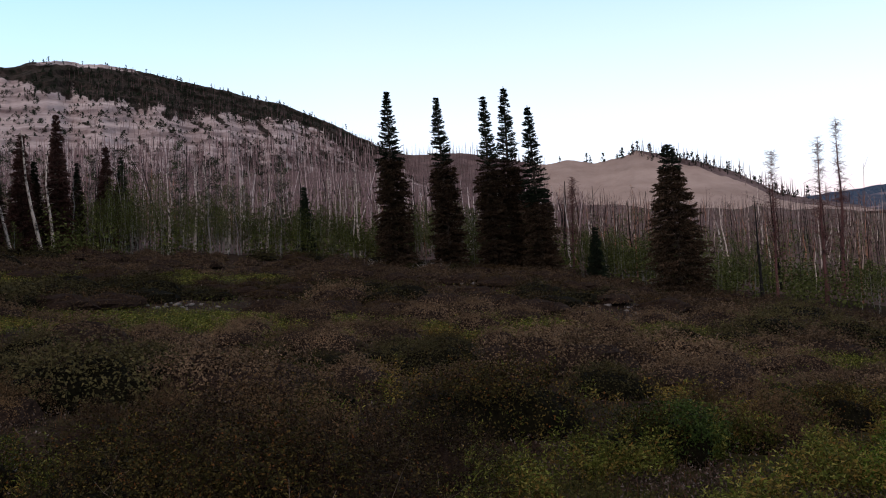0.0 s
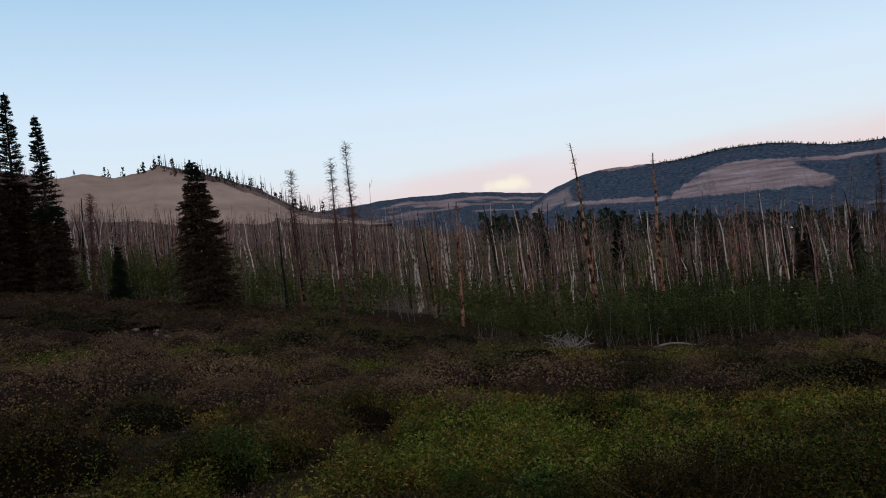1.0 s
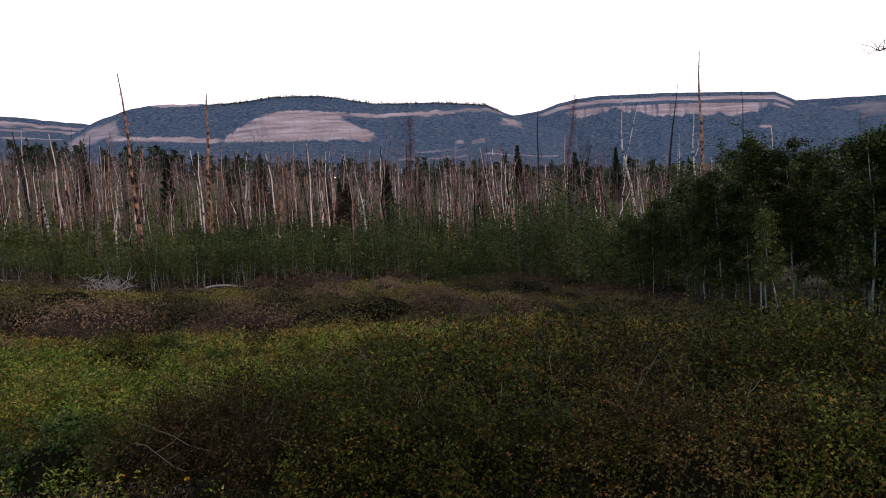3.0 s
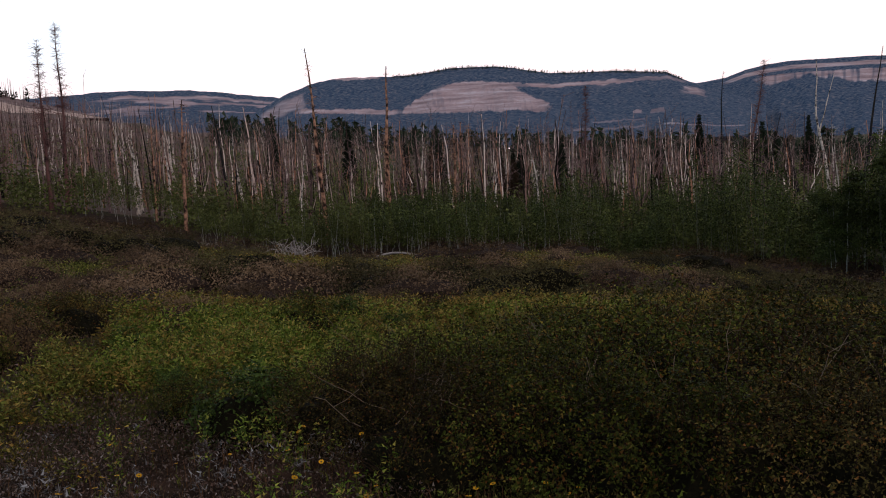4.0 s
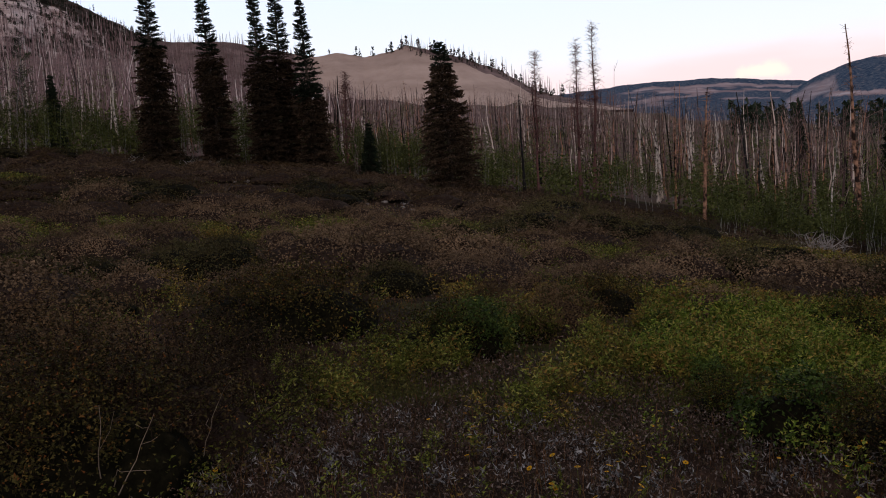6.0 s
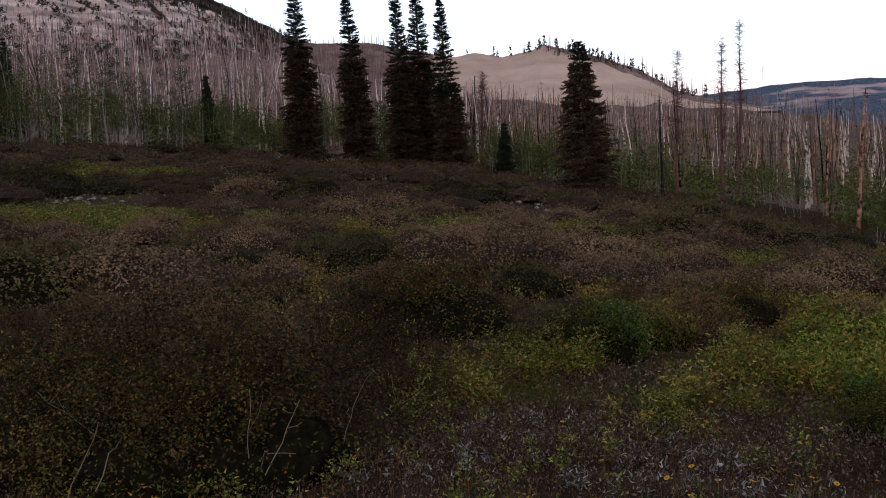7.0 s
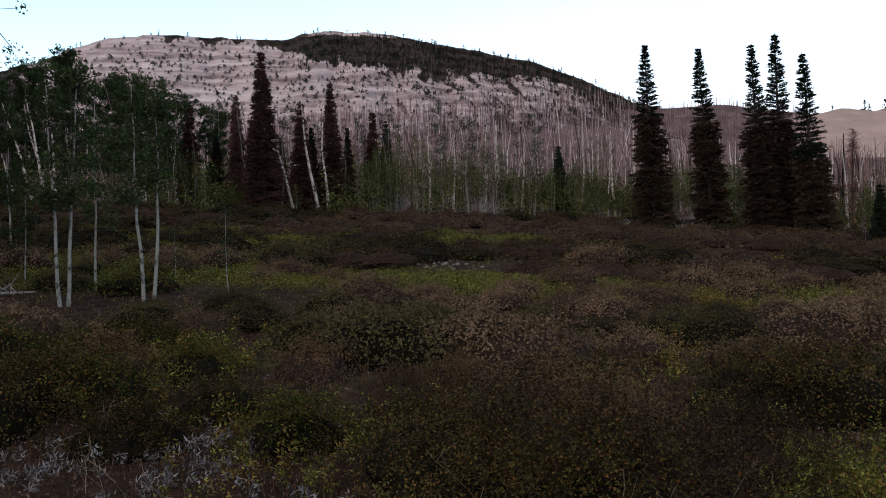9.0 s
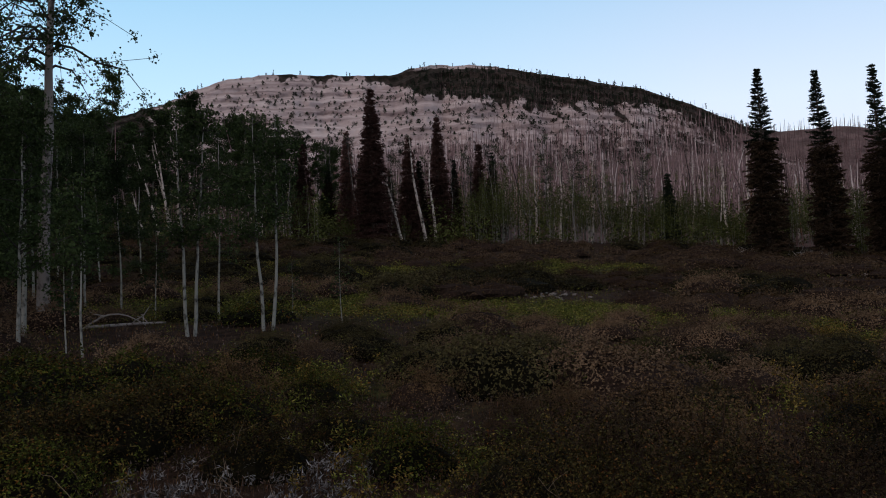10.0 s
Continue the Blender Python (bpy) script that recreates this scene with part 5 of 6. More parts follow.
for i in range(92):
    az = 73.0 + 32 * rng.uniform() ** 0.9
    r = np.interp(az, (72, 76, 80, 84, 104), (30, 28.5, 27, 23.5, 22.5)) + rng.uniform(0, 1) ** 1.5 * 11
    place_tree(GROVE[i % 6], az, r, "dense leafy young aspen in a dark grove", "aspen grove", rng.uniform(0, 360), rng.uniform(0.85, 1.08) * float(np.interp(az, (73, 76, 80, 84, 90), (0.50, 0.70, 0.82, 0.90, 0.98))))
place_tree(aspen(3.0, 0.3, 0.5, 1800, 0.06, 0.06, 1, -7), 83.0, 22.0, "small pale-leaved young aspen before the grove", "aspen grove")


def saplings():
    """A thick belt of aspen saplings along the lower edge of the meadow and behind its crest."""
    n = 1850
    az = np.concatenate([rng.uniform(33, 79, 900), rng.uniform(-34, 33, 500), rng.uniform(-23, 15, 450)])
    r = edge(az) + np.where(az > 33, rng.uniform(0, 1, n) ** 1.2 * 17, 3 + rng.uniform(0, 12, n))
    keep = (az > 33) | (np.abs(az + 13) < 9) | (fbm(az * 0.25, r * 0, 71, 2) > 0.42)
    az, r = az[keep], r[keep]
    n = len(az)
    base = on_ground(az, r)
    drift = np.clip(0.10 + 1.9 * fbm(az * 0.26, r * 0.12, 75, 3), 0.4, 1.6)
    h = np.interp(az, (-34, 0, 30, 36, 48, 62, 79), (3.4, 3.6, 2.1, 2.0, 1.9, 2.4, 3.7)) * drift * rng.uniform(0.6, 1.12, n)
    u = np.linspace(0, 1, 4)[None, :, None]
    path = base[:, None] + u * h[:, None, None] * (np.array([0, 0, 1.0]) + rng.normal(size=(n, 1, 3)) * np.array([0.07, 0.07, 0])) + rng.normal(size=(n, 4, 3)) * 0.04
    thick = rng.uniform(0.008, 0.019, n)[:, None] * np.linspace(1, 0.3, 4)[None]
    # stems towards the grove take the darker bark, for its shade
    grey = az > 60
    k = 215
    t = 1.05 - np.interp(az, (45, 74), (0.60, 0.80))[:, None, None] * rng.uniform(0, 1, (n, k, 1)) ** 1.1
    wide = (0.16 + 0.11 * h)[:, None, None] * np.array([1, 1, 0.35])
    axis = path[:, :1] + (path[:, -1:] - path[:, :1]) * t
    p = axis + rng.normal(size=(n, k, 3)) * wide * (1.2 - t)
    face = (p - axis) + np.array([0, 0, 0.22])
    lf = leaves(p.reshape(-1, 3), 0.078, 0.85, normal=face.reshape(-1, 3))
    v, f = lf
    # most saplings on the grove's side get leaves darkened for its shade
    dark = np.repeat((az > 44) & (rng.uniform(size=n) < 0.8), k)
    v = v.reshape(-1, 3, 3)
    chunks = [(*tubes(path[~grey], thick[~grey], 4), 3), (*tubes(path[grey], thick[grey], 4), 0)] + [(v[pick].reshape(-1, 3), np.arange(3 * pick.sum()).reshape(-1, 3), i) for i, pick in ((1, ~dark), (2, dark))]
    ob = new("aspen_saplings", mesh_of("aspen_saplings", chunks, [M_BARK_A, M_ASPEN, M_YOUNG_SHADE, M_BARK_L]))
    tagged(ob, "thick belt of green aspen saplings with pale stems", "saplings", kind="stuff")


saplings()


def tiny_trees(name, label, spots, heights, material, dead=False, squat=0.13):
    """Far trees: ragged little cones or bare poles."""
    n = len(spots)
    u = np.array([0, 0.5, 1.0])[None, :, None]
    path = spots[:, None] + u * heights[:, None, None] * np.array([0, 0, 1.0])
    chunks = [(*tubes(path, heights[:, None] * np.array([[0.02, 0.014, 0.006]]), 4), 0)]
    if not dead:
        k = 26 if squat < 0.3 else 56
        t = rng.uniform(0.08, 1, (n, k, 1))
        p = spots[:, None] + t * heights[:, None, None] * np.array([0, 0, 1.0]) + rng.normal(size=(n, k, 3)) * heights[:, None, None] * np.array([squat, squat, 0.03]) * (1.1 - t)
        chunks.append((*leaves(p.reshape(-1, 3), np.repeat(heights * (0.2 if squat < 0.3 else 0.24), k), 0.8, 0.1), 0))
    ob = new(name, mesh_of(name, chunks, [material]))
    tagged(ob, label, "trees", kind="stuff")


def crest_points(form, az_lo, az_hi, v_lo, v_hi, n):
    az, v, P = form
    i = rng.integers(np.searchsorted(az, az_lo), min(np.searchsorted(az, az_hi), len(az) - 1), n)
    nv = len(v) - 3
    j = np.clip((rng.uniform(v_lo, v_hi, n) * (nv - 1)).astype(int), 0, nv - 1)
    return P[j, i] + rng.normal(size=(n, 3)) * np.array([1.5, 1.5, 0])


far_az = rng.uniform(34, 92, 620)
far_r = rng.uniform(210, 420, 620)
far_spots = on_ground(far_az, far_r)
tiny_trees("valley_spruces", "dark living spruces far off among the burnt trunks", far_spots, np.minimum(rng.uniform(4, 9, 620), np.maximum(top_limit(far_az, far_r), 3)), M_SPRUCE)
tiny_trees("hill_scrub", "dark scrub and small pines on the pale hillside", crest_points(LIME, -45, -3, 0.25, 0.97, 2600), rng.uniform(0.8, 1.9, 2600) ** 1.4, M_SPRUCE, squat=0.42)
tiny_trees("hill_pines", "dark pines on the hill's crest", crest_points(LIME, -26, -3, 0.74, 1.0, 900), rng.uniform(1.2, 3.6, 900), M_SPRUCE)
tiny_trees("hill_poles", "bare dead poles on the hill's crest", crest_points(LIME, -24, -3, 0.5, 0.98, 1300), rng.uniform(2.5, 5, 1300), M_BARK_G, True)
pole_az = rng.uniform(-34, -3, 5200)
pole_v = rng.uniform(0.02, 1.0, 5200) * (np.interp(pole_az, (-34, -30, -16, -10, -6, -3), (0.22, 0.30, 0.44, 0.62, 0.84, 0.95)) + 0.06)
near_i = np.clip(np.searchsorted(LIME[0], pole_az), 0, len(LIME[0]) - 1)
near_j = np.clip((pole_v * (len(LIME[1]) - 4)).astype(int), 0, len(LIME[1]) - 4)
tiny_trees("flank_poles", "bare mauve-grey dead trees on the hill's lower flank", LIME[2][near_j, near_i] + rng.normal(size=(5200, 3)) * np.array([1.2, 1.2, 0]), rng.uniform(3.5, 8, 5200), M_BARK_PALE, True)
tiny_trees("rim_pines", "few pines on the hill's rim", crest_points(LIME, -46, -24, 0.985, 1.0, 16), rng.uniform(1.5, 3.5, 16), M_SPRUCE)
tiny_trees("ridge_pines", "small pines along the clay ridge", np.concatenate([crest_points(TAN, 8, 24, 0.97, 1.0, 40), crest_points(TAN, 13.2, 23, 0.88, 1.0, 130)]), np.concatenate([rng.uniform(2.5, 6.5, 40), rng.uniform(1.2, 3.2, 130)]), M_SPRUCE)
tiny_trees("ridge_poles", "bare dead poles along the clay ridge", crest_points(TAN, 13, 27, 0.9, 1.0, 150), rng.uniform(4, 9, 150), M_BARK_G, True)
tiny_trees("slope_poles", "bare dead trees on the shoulder below the ridge", crest_points(TAN, -9, 7, 0.1, 1.0, 2000), rng.uniform(4, 8, 2000), M_BARK_G, True)
tiny_trees("mountain_pines", "dark pines along the mountain's skyline", crest_points(MOUNT, 46, 65, 0.97, 1.0, 460), rng.uniform(6, 13, 460), M_SPRUCE, squat=0.24)

# ---- meadow ----
def scatter(n, r0, r1, az0=-62, az1=102, power=1.0):
    """Points of the meadow, denser near by for a power above 1."""
    u = rng.uniform(0, 1, n) ** power
    r = r0 + (r1 - r0) * u
    az = rng.uniform(az0, az1, n)
    return az, r


def meadow_stuff(name, label, category, chunks, mats):
    ob = new(name, mesh_of(name, chunks, mats))
    tagged(ob, label, category, kind="stuff")


def forb_plants(az, r, height, n_leaf, size, up=0.5, spread=0.07, width=0.38):
    """Leafy stems: leaves up each stem."""
    base = on_ground(az, r)
    n = len(az)
    h = height * rng.uniform(0.5, 1.2, n)
    p = np.repeat(base[:, None], n_leaf, 1)
    p[..., 2] += h[:, None] * rng.uniform(0.15, 1, (n, n_leaf))
    p[..., :2] += rng.normal(size=(n, n_leaf, 2)) * np.asarray(spread).reshape(-1, 1, 1)
    if width == 0.42:
        lean = (p - base[:, None]) * np.array([1, 1, 0])
        return leaves(p.reshape(-1, 3), np.repeat(size * np.ones(n), n_leaf), width, 0.55, unit(lean).reshape(-1, 3) * 1.1)
    if width > 0.3:
        return leaves(p.reshape(-1, 3), np.repeat(size * np.ones(n), n_leaf), 0.5, normal=np.array([[0, 0, 1.0]]).repeat(n * n_leaf, 0), loose=0.65)
    return leaves(p.reshape(-1, 3), np.repeat(size * np.ones(n), n_leaf), width, up)


def ground_cover():
    # dry grass everywhere, finer near by
    chunks = []
    for n, r0, r1, h, w, pw in ((12000, 3.0, 9, 0.14, 0.006, 1.0), (16000, 9, 24, 0.10, 0.010, 1.1)):
        az, r = scatter(n, r0, r1, power=pw)
        keep = r < edge(az) + 4
        v, q, t = blades(on_ground(az[keep], r[keep]), h, w)
        chunks += [(v, q, 0), (v, t, 0)]
    for c_az, c_r, w, d in CLEAR:
        n = int(w * d * (45 if c_r > 15 else 110))
        x, y = polar(c_az, c_r)
        x, y = x + rng.normal(size=n) * max(w, d) * 0.7, y + rng.normal(size=n) * max(w, d) * 0.7
        v, q, t = blades(np.stack([x, y, ground(x, y)], -1), 0.11, 0.008 + c_r * 0.0008)
        chunks += [(v, q, 0), (v, t, 0)]
    az, r = scatter(26000, 0.6, 22, 98, 300)
    v, q, t = blades(on_ground(az, r), 0.14, 0.012)
    chunks += [(v, q, 0), (v, t, 0)]
    meadow_stuff("dry_grass", "dry reddish-brown meadow grass", "grass", chunks, [M_GRASS])
    # green forbs in the open patches and thinly elsewhere
    chunks, yellow = [], []
    lots = []
    for az, r, w, d in FORBS + TURNED:
        n = int(math.pi * w * d * ((26 if az < 25 else 64) if r < 14 else 26))
        a = rng.uniform(0, 2 * np.pi, n)
        q = np.sqrt(rng.uniform(0, 1.5, n))
        cx, cy = polar(az, r)
        s, c = math.sin(radians(az)), math.cos(radians(az))
        u, t = np.cos(a) * q * w, np.sin(a) * q * d
        lots.append((cx + u * c + t * s, cy - u * s + t * c))
    for n, r0, r1, a0, a1 in ((2200, 3.5, 11, -62, 102), (500, 10, 26, -62, 28), (1500, 10, 26, 28, 68), (500, 22, 60, -62, 28), (1800, 22, 45, 28, 66)):
        lots.append(polar(*scatter(n, r0, r1, a0, a1)))
    x, y = np.concatenate([p[0] for p in lots]), np.concatenate([p[1] for p in lots])
    az, r = np.degrees(np.arctan2(x, y)), np.hypot(x, y)
    ok = (r > 3.4) & (r < edge(az) + 2)
    az, r = az[ok], r[ok]
    x, y = x[ok], y[ok]
    gaps = fbm(x * 1.6, y * 1.6, 83, 3) > np.where((r < 14) & (az < 32), 0.50, 0.44)
    az, r, x, y = az[gaps], r[gaps], x[gaps], y[gaps]
    tint = fbm(x * 0.45, y * 0.45, 81, 3) * 0.6 + 0.2 + rng.normal(size=len(az)) * 0.15 + 0.25 * inside(x, y, TURNED) > np.where((r > 14) & (az < 28), 0.70, np.where((az > 28) & (r < 11.5), 0.67, 0.58))
    for lo, hi, h, k, s, sp in ((3.4, 6, 0.26, 44, 0.026, 0.024), (6, 10, 0.34, 46, 0.034, 0.032), (10, 16, 0.34, 34, 0.048, 0.05), (16, 28, 0.24, 26, 0.050, 0.16), (28, 70, 0.24, 22, 0.075, 0.26)):
        here = (r >= lo) & (r < hi)
        w = 0.42 if hi < 17 else 0.38
        for slot, some in ((0, here & ~tint & ((az < 27) | (r > 12))), (1, here & ~tint & (az >= 27) & (r <= 12))):
            chunks.append((*forb_plants(az[some], r[some], h, k, s, 0.5, sp, w), slot))
        yellow.append((*forb_plants(az[here & tint], r[here & tint], h, k, s, 0.5, sp, w), 0))
    meadow_stuff("meadow_forbs", "leafy green meadow herbs", "plants", chunks, [M_FORB, M_LUSH])
    meadow_stuff("yellowing_forbs", "meadow herbs turning yellow and orange", "plants", yellow, [M_YELLOW])
    # low mixed growth near by
    low, herbs = [], []
    for n, r0, r1, s, a0, a1 in ((130000, 3.2, 6.5, 0.019, -62, 102), (36000, 5.2, 8, 0.024, -6, 40), (70000, 6.5, 12, 0.03, -62, 102), (60000, 12, 30, 0.045, -62, 102), (36000, 30, 58, 0.085, -50, 70)):
        az, r = scatter(n, r0, r1, a0, a1)
        p = on_ground(az, r)
        green = az + rng.normal(size=n) * 6 > 30
        green |= fbm(p[:, 0] * 0.5, p[:, 1] * 0.5, 87, 3) > (0.55 if r0 < 6 else 0.66)
        green &= inside(p[:, 0], p[:, 1], BARE) < 0.5
        # few low leaves before the grove: dark soil stands in for its shade
        thin = (az > 68) & (r > 13) & (rng.uniform(size=n) < 0.8)
        p, az, r, green, n = p[~thin], az[~thin], r[~thin], green[~thin], int((~thin).sum())
        p[:, 2] += rng.uniform(0, 0.12, n)
        low.append((*leaves(p[~green], s, 0.5, 0.7), 0))
        herbs.append((*leaves(p[green], s, 0.5, 0.7), 0))
    meadow_stuff("low_growth", "low mauve-brown and grey meadow growth", "plants", low, [M_LITTER])
    meadow_stuff("low_herbs", "low olive-green meadow herbs", "plants", herbs, [M_HERB])
    # silver-leaved plants on the bare spots
    az, r = scatter(30000, 4.5, 10.5)
    x, y = polar(az, r)
    pick = rng.uniform(size=30000) < inside(x, y, SILVER) * np.where((az < -20) & (az > -31), 0.25, 1.0) * np.where(fbm(x * 1.6, y * 1.6, 91, 3) > 0.5, 0.5, 0.06) * np.where(az < -20, 0.24, 0.22)
    meadow_stuff("silver_plants", "low silvery-grey leafy plants", "plants", [(*forb_plants(az[pick & (az < -20)], r[pick & (az < -20)], 0.17, 18, 0.058, 0.7, 0.03, 0.24), 0),
                                                                                                    (*forb_plants(az[pick & (az > -20)], r[pick & (az > -20)], 0.13, 18, 0.034, 0.7, 0.025, 0.28), 0)], [M_SILVER])


ground_cover()

# ---- shrubs ----


def lumpy_dome(n, radius, height, seed):
    """Rounded, uneven mounds (n at once): vertices (n, k, 3), faces and outward directions."""
    rows, cols = 7, 18
    el = np.linspace(-0.05, np.pi / 2 - 0.02, rows)
    az = np.arange(cols) / cols * 2 * np.pi
    E, A = np.meshgrid(el, az, indexing="ij")
    d = np.stack([np.cos(A) * np.cos(E), np.sin(A) * np.cos(E), np.sin(E)], -1).reshape(-1, 3)
    shift = np.asarray(seed, float).reshape(-1, 1)
    lump = 0.66 + 0.68 * fbm(d[None, :, 0] * 2.1 + shift * 7.3, d[None, :, 1] * 2.1 + d[None, :, 2] * 1.7 + shift * 3.1, 5, 3)
    v = d[None] * lump[..., None] * np.stack([radius, radius, height], -1)[:, None]
    i = np.arange(rows * cols).reshape(rows, cols)
    j = np.roll(i, -1, axis=1)
    f = np.stack([i[:-1], j[:-1], j[1:], i[1:]], -1).reshape(-1, 4)
    return v, f, d


def on_dome(v, f, n, k):
    """k random places on each of n domes, and the way they face."""
    face = rng.integers(0, len(f), (n, k))
    q = f[face]
    a, b = rng.uniform(size=(n, k, 1)), rng.uniform(size=(n, k, 1))
    i = np.arange(n)[:, None]
    p00, p10, p11, p01 = (v[i, q[..., c]] for c in range(4))
    p = (p00 * (1 - a) + p10 * a) * (1 - b) + (p01 * (1 - a) + p11 * a) * b
    out = np.cross(p10 - p00 + (p11 - p01), p01 - p00 + (p11 - p10))
    return p, unit(out)


def shrub_meshes(radius, height, n_twig, n_leaf, size, material, body=None):
    """A rounded shrub: a solid uneven core, dark for the shade among its twigs, thin stems that reach out of it, small
    leaves over it and on the outer twigs.
    """
    v, f, _ = lumpy_dome(1, np.array([radius * 1.08]), np.array([height * 1.05]), rng.uniform(0, 9, 1))
    d = ring(n_twig, rng.uniform(0.25, 1.5, n_twig))
    reach = 1 / np.sqrt((np.hypot(d[:, 0], d[:, 1]) / radius) ** 2 + (d[:, 2] / height) ** 2) * rng.uniform(0.8, 1.18, n_twig)
    st = rng.normal(size=(n_twig, 3)) * np.array([radius * 0.16, radius * 0.16, 0])
    st[:, 2] = -0.05
    p1 = limb(st, d, reach, rng.uniform(-0.1, 0.15, n_twig), 5, 0.04)
    m = n_twig * 2
    j, q = rng.integers(0, n_twig, m), rng.integers(2, 5, m)
    p2 = limb(p1[j, q], ring(m, rng.uniform(-0.1, 1.0, m)), rng.uniform(0.10, 0.28, m) * radius, np.zeros(m), 3, 0.08)
    twigs = [(*tubes(p1[:, ::2], np.linspace(0.005, 0.002, 3)[None].repeat(n_twig, 0), 3), 0), (*tubes(p2[:, ::2], np.full((m, 2), 0.0025), 3), 0)]
    pts = np.concatenate([p2.reshape(-1, 3), p1[:, 3:].reshape(-1, 3)])
    pts = pts[pts[:, 2] > height * 0.22]
    k = int(n_leaf * (0.75 if size < 0.032 else 0.5))
    if size < 0.032:
        heart = pts[rng.integers(0, len(pts), max(k // 22, 1))]
        c1 = np.repeat(heart, 22, 0)
        k = len(c1)
        c1 = c1 + rng.normal(size=(k, 3)) * np.repeat(rng.uniform(0.025, 0.065, (len(heart), 1)), 22, 0)
    else:
        c1 = pts[rng.integers(0, len(pts), k)] + rng.normal(size=(k, 3)) * 0.05
    c2, out = on_dome(v, f, 1, n_leaf - k)
    c2, out = c2[0], out[0]
    tuft = np.sin(c2[:, 0] * 9 + 2 * np.sin(c2[:, 1] * 7)) * np.sin(c2[:, 1] * 8 + c2[:, 2] * 9)
    c2 = c2 * (0.93 + 0.13 * tuft[:, None] + rng.normal(size=(len(c2), 1)) * 0.07)
    c = np.concatenate([c1, c2])
    c[:, 2] = np.maximum(c[:, 2], 0.02)
    face = np.concatenate([c1 / np.array([radius, radius, height]), out]) + np.array([0, 0, 0.15])
    # the dark core makes the gaps between leaves read as shaded
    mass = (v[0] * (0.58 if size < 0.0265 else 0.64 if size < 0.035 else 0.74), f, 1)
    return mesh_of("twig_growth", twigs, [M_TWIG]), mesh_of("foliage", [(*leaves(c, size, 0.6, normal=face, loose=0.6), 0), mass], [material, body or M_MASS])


def place_shrub(meshes, az, r, label, scale=1.0, turn=0.0, sink=0.03, name="shrub", group="meadow shrubs"):
    ob = new(name)
    p = on_ground(az, r)
    p[2] -= sink
    ob.matrix_basis = Matrix.Translation(p) @ Matrix.Rotation(turn, 4, "Z") @ Matrix.Scale(scale, 4)
    part("twig_growth", meshes[0], ob, kind="stuff")
    part("foliage", meshes[1], ob, kind="stuff")
    return tagged(ob, label, "shrub" if name == "shrub" else "plant", group)


OLIVE, BROWN, GREEN = "twiggy shrub with small dark olive and reddish leaves", "dry brown twiggy shrub with fading leaves", "green leafy shrub with some red leaves"


# twig colours of the cores, darkened for the shade inside a shrub
M_MASS = land_material("shaded_twig_core", ((0.003, 0.002, 0.001), (0.007, 0.006, 0.003), (0.014, 0.011, 0.006)), ((0.005, 0.005, 0.002), (0.010, 0.009, 0.003)), 16.0)
M_MASS_B = land_material("shaded_brown_twig_core", ((0.011, 0.007, 0.006), (0.026, 0.016, 0.012), (0.050, 0.031, 0.023)), ((0.010, 0.008, 0.004), (0.022, 0.017, 0.008)), 14.0)


def shrub_kit(radius, height, twigs, count, size, brown, olive):
    """Olive, brown and green shrubs of one fineness, two of each."""
    return [(shrub_meshes(radius * rng.uniform(0.9, 1.1), height * rng.uniform(0.85, 1.15), twigs, int(count * (0.8 if lab == GREEN else 1.0)), size * (1.2 if lab == GREEN else 1.0), m, M_MASS_B if lab == BROWN else M_MASS), lab)
            for m, lab in ((olive, OLIVE), (brown, BROWN), (M_SHRUB_G, GREEN), (olive, OLIVE), (brown, BROWN), (M_SHRUB_G, GREEN))]


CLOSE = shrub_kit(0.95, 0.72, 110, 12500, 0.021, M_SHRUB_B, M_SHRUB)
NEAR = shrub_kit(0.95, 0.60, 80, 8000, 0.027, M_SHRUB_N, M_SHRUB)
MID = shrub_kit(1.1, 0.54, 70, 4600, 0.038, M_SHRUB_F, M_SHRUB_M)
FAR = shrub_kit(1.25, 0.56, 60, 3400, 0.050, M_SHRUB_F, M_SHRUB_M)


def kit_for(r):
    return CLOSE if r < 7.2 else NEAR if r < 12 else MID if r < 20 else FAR


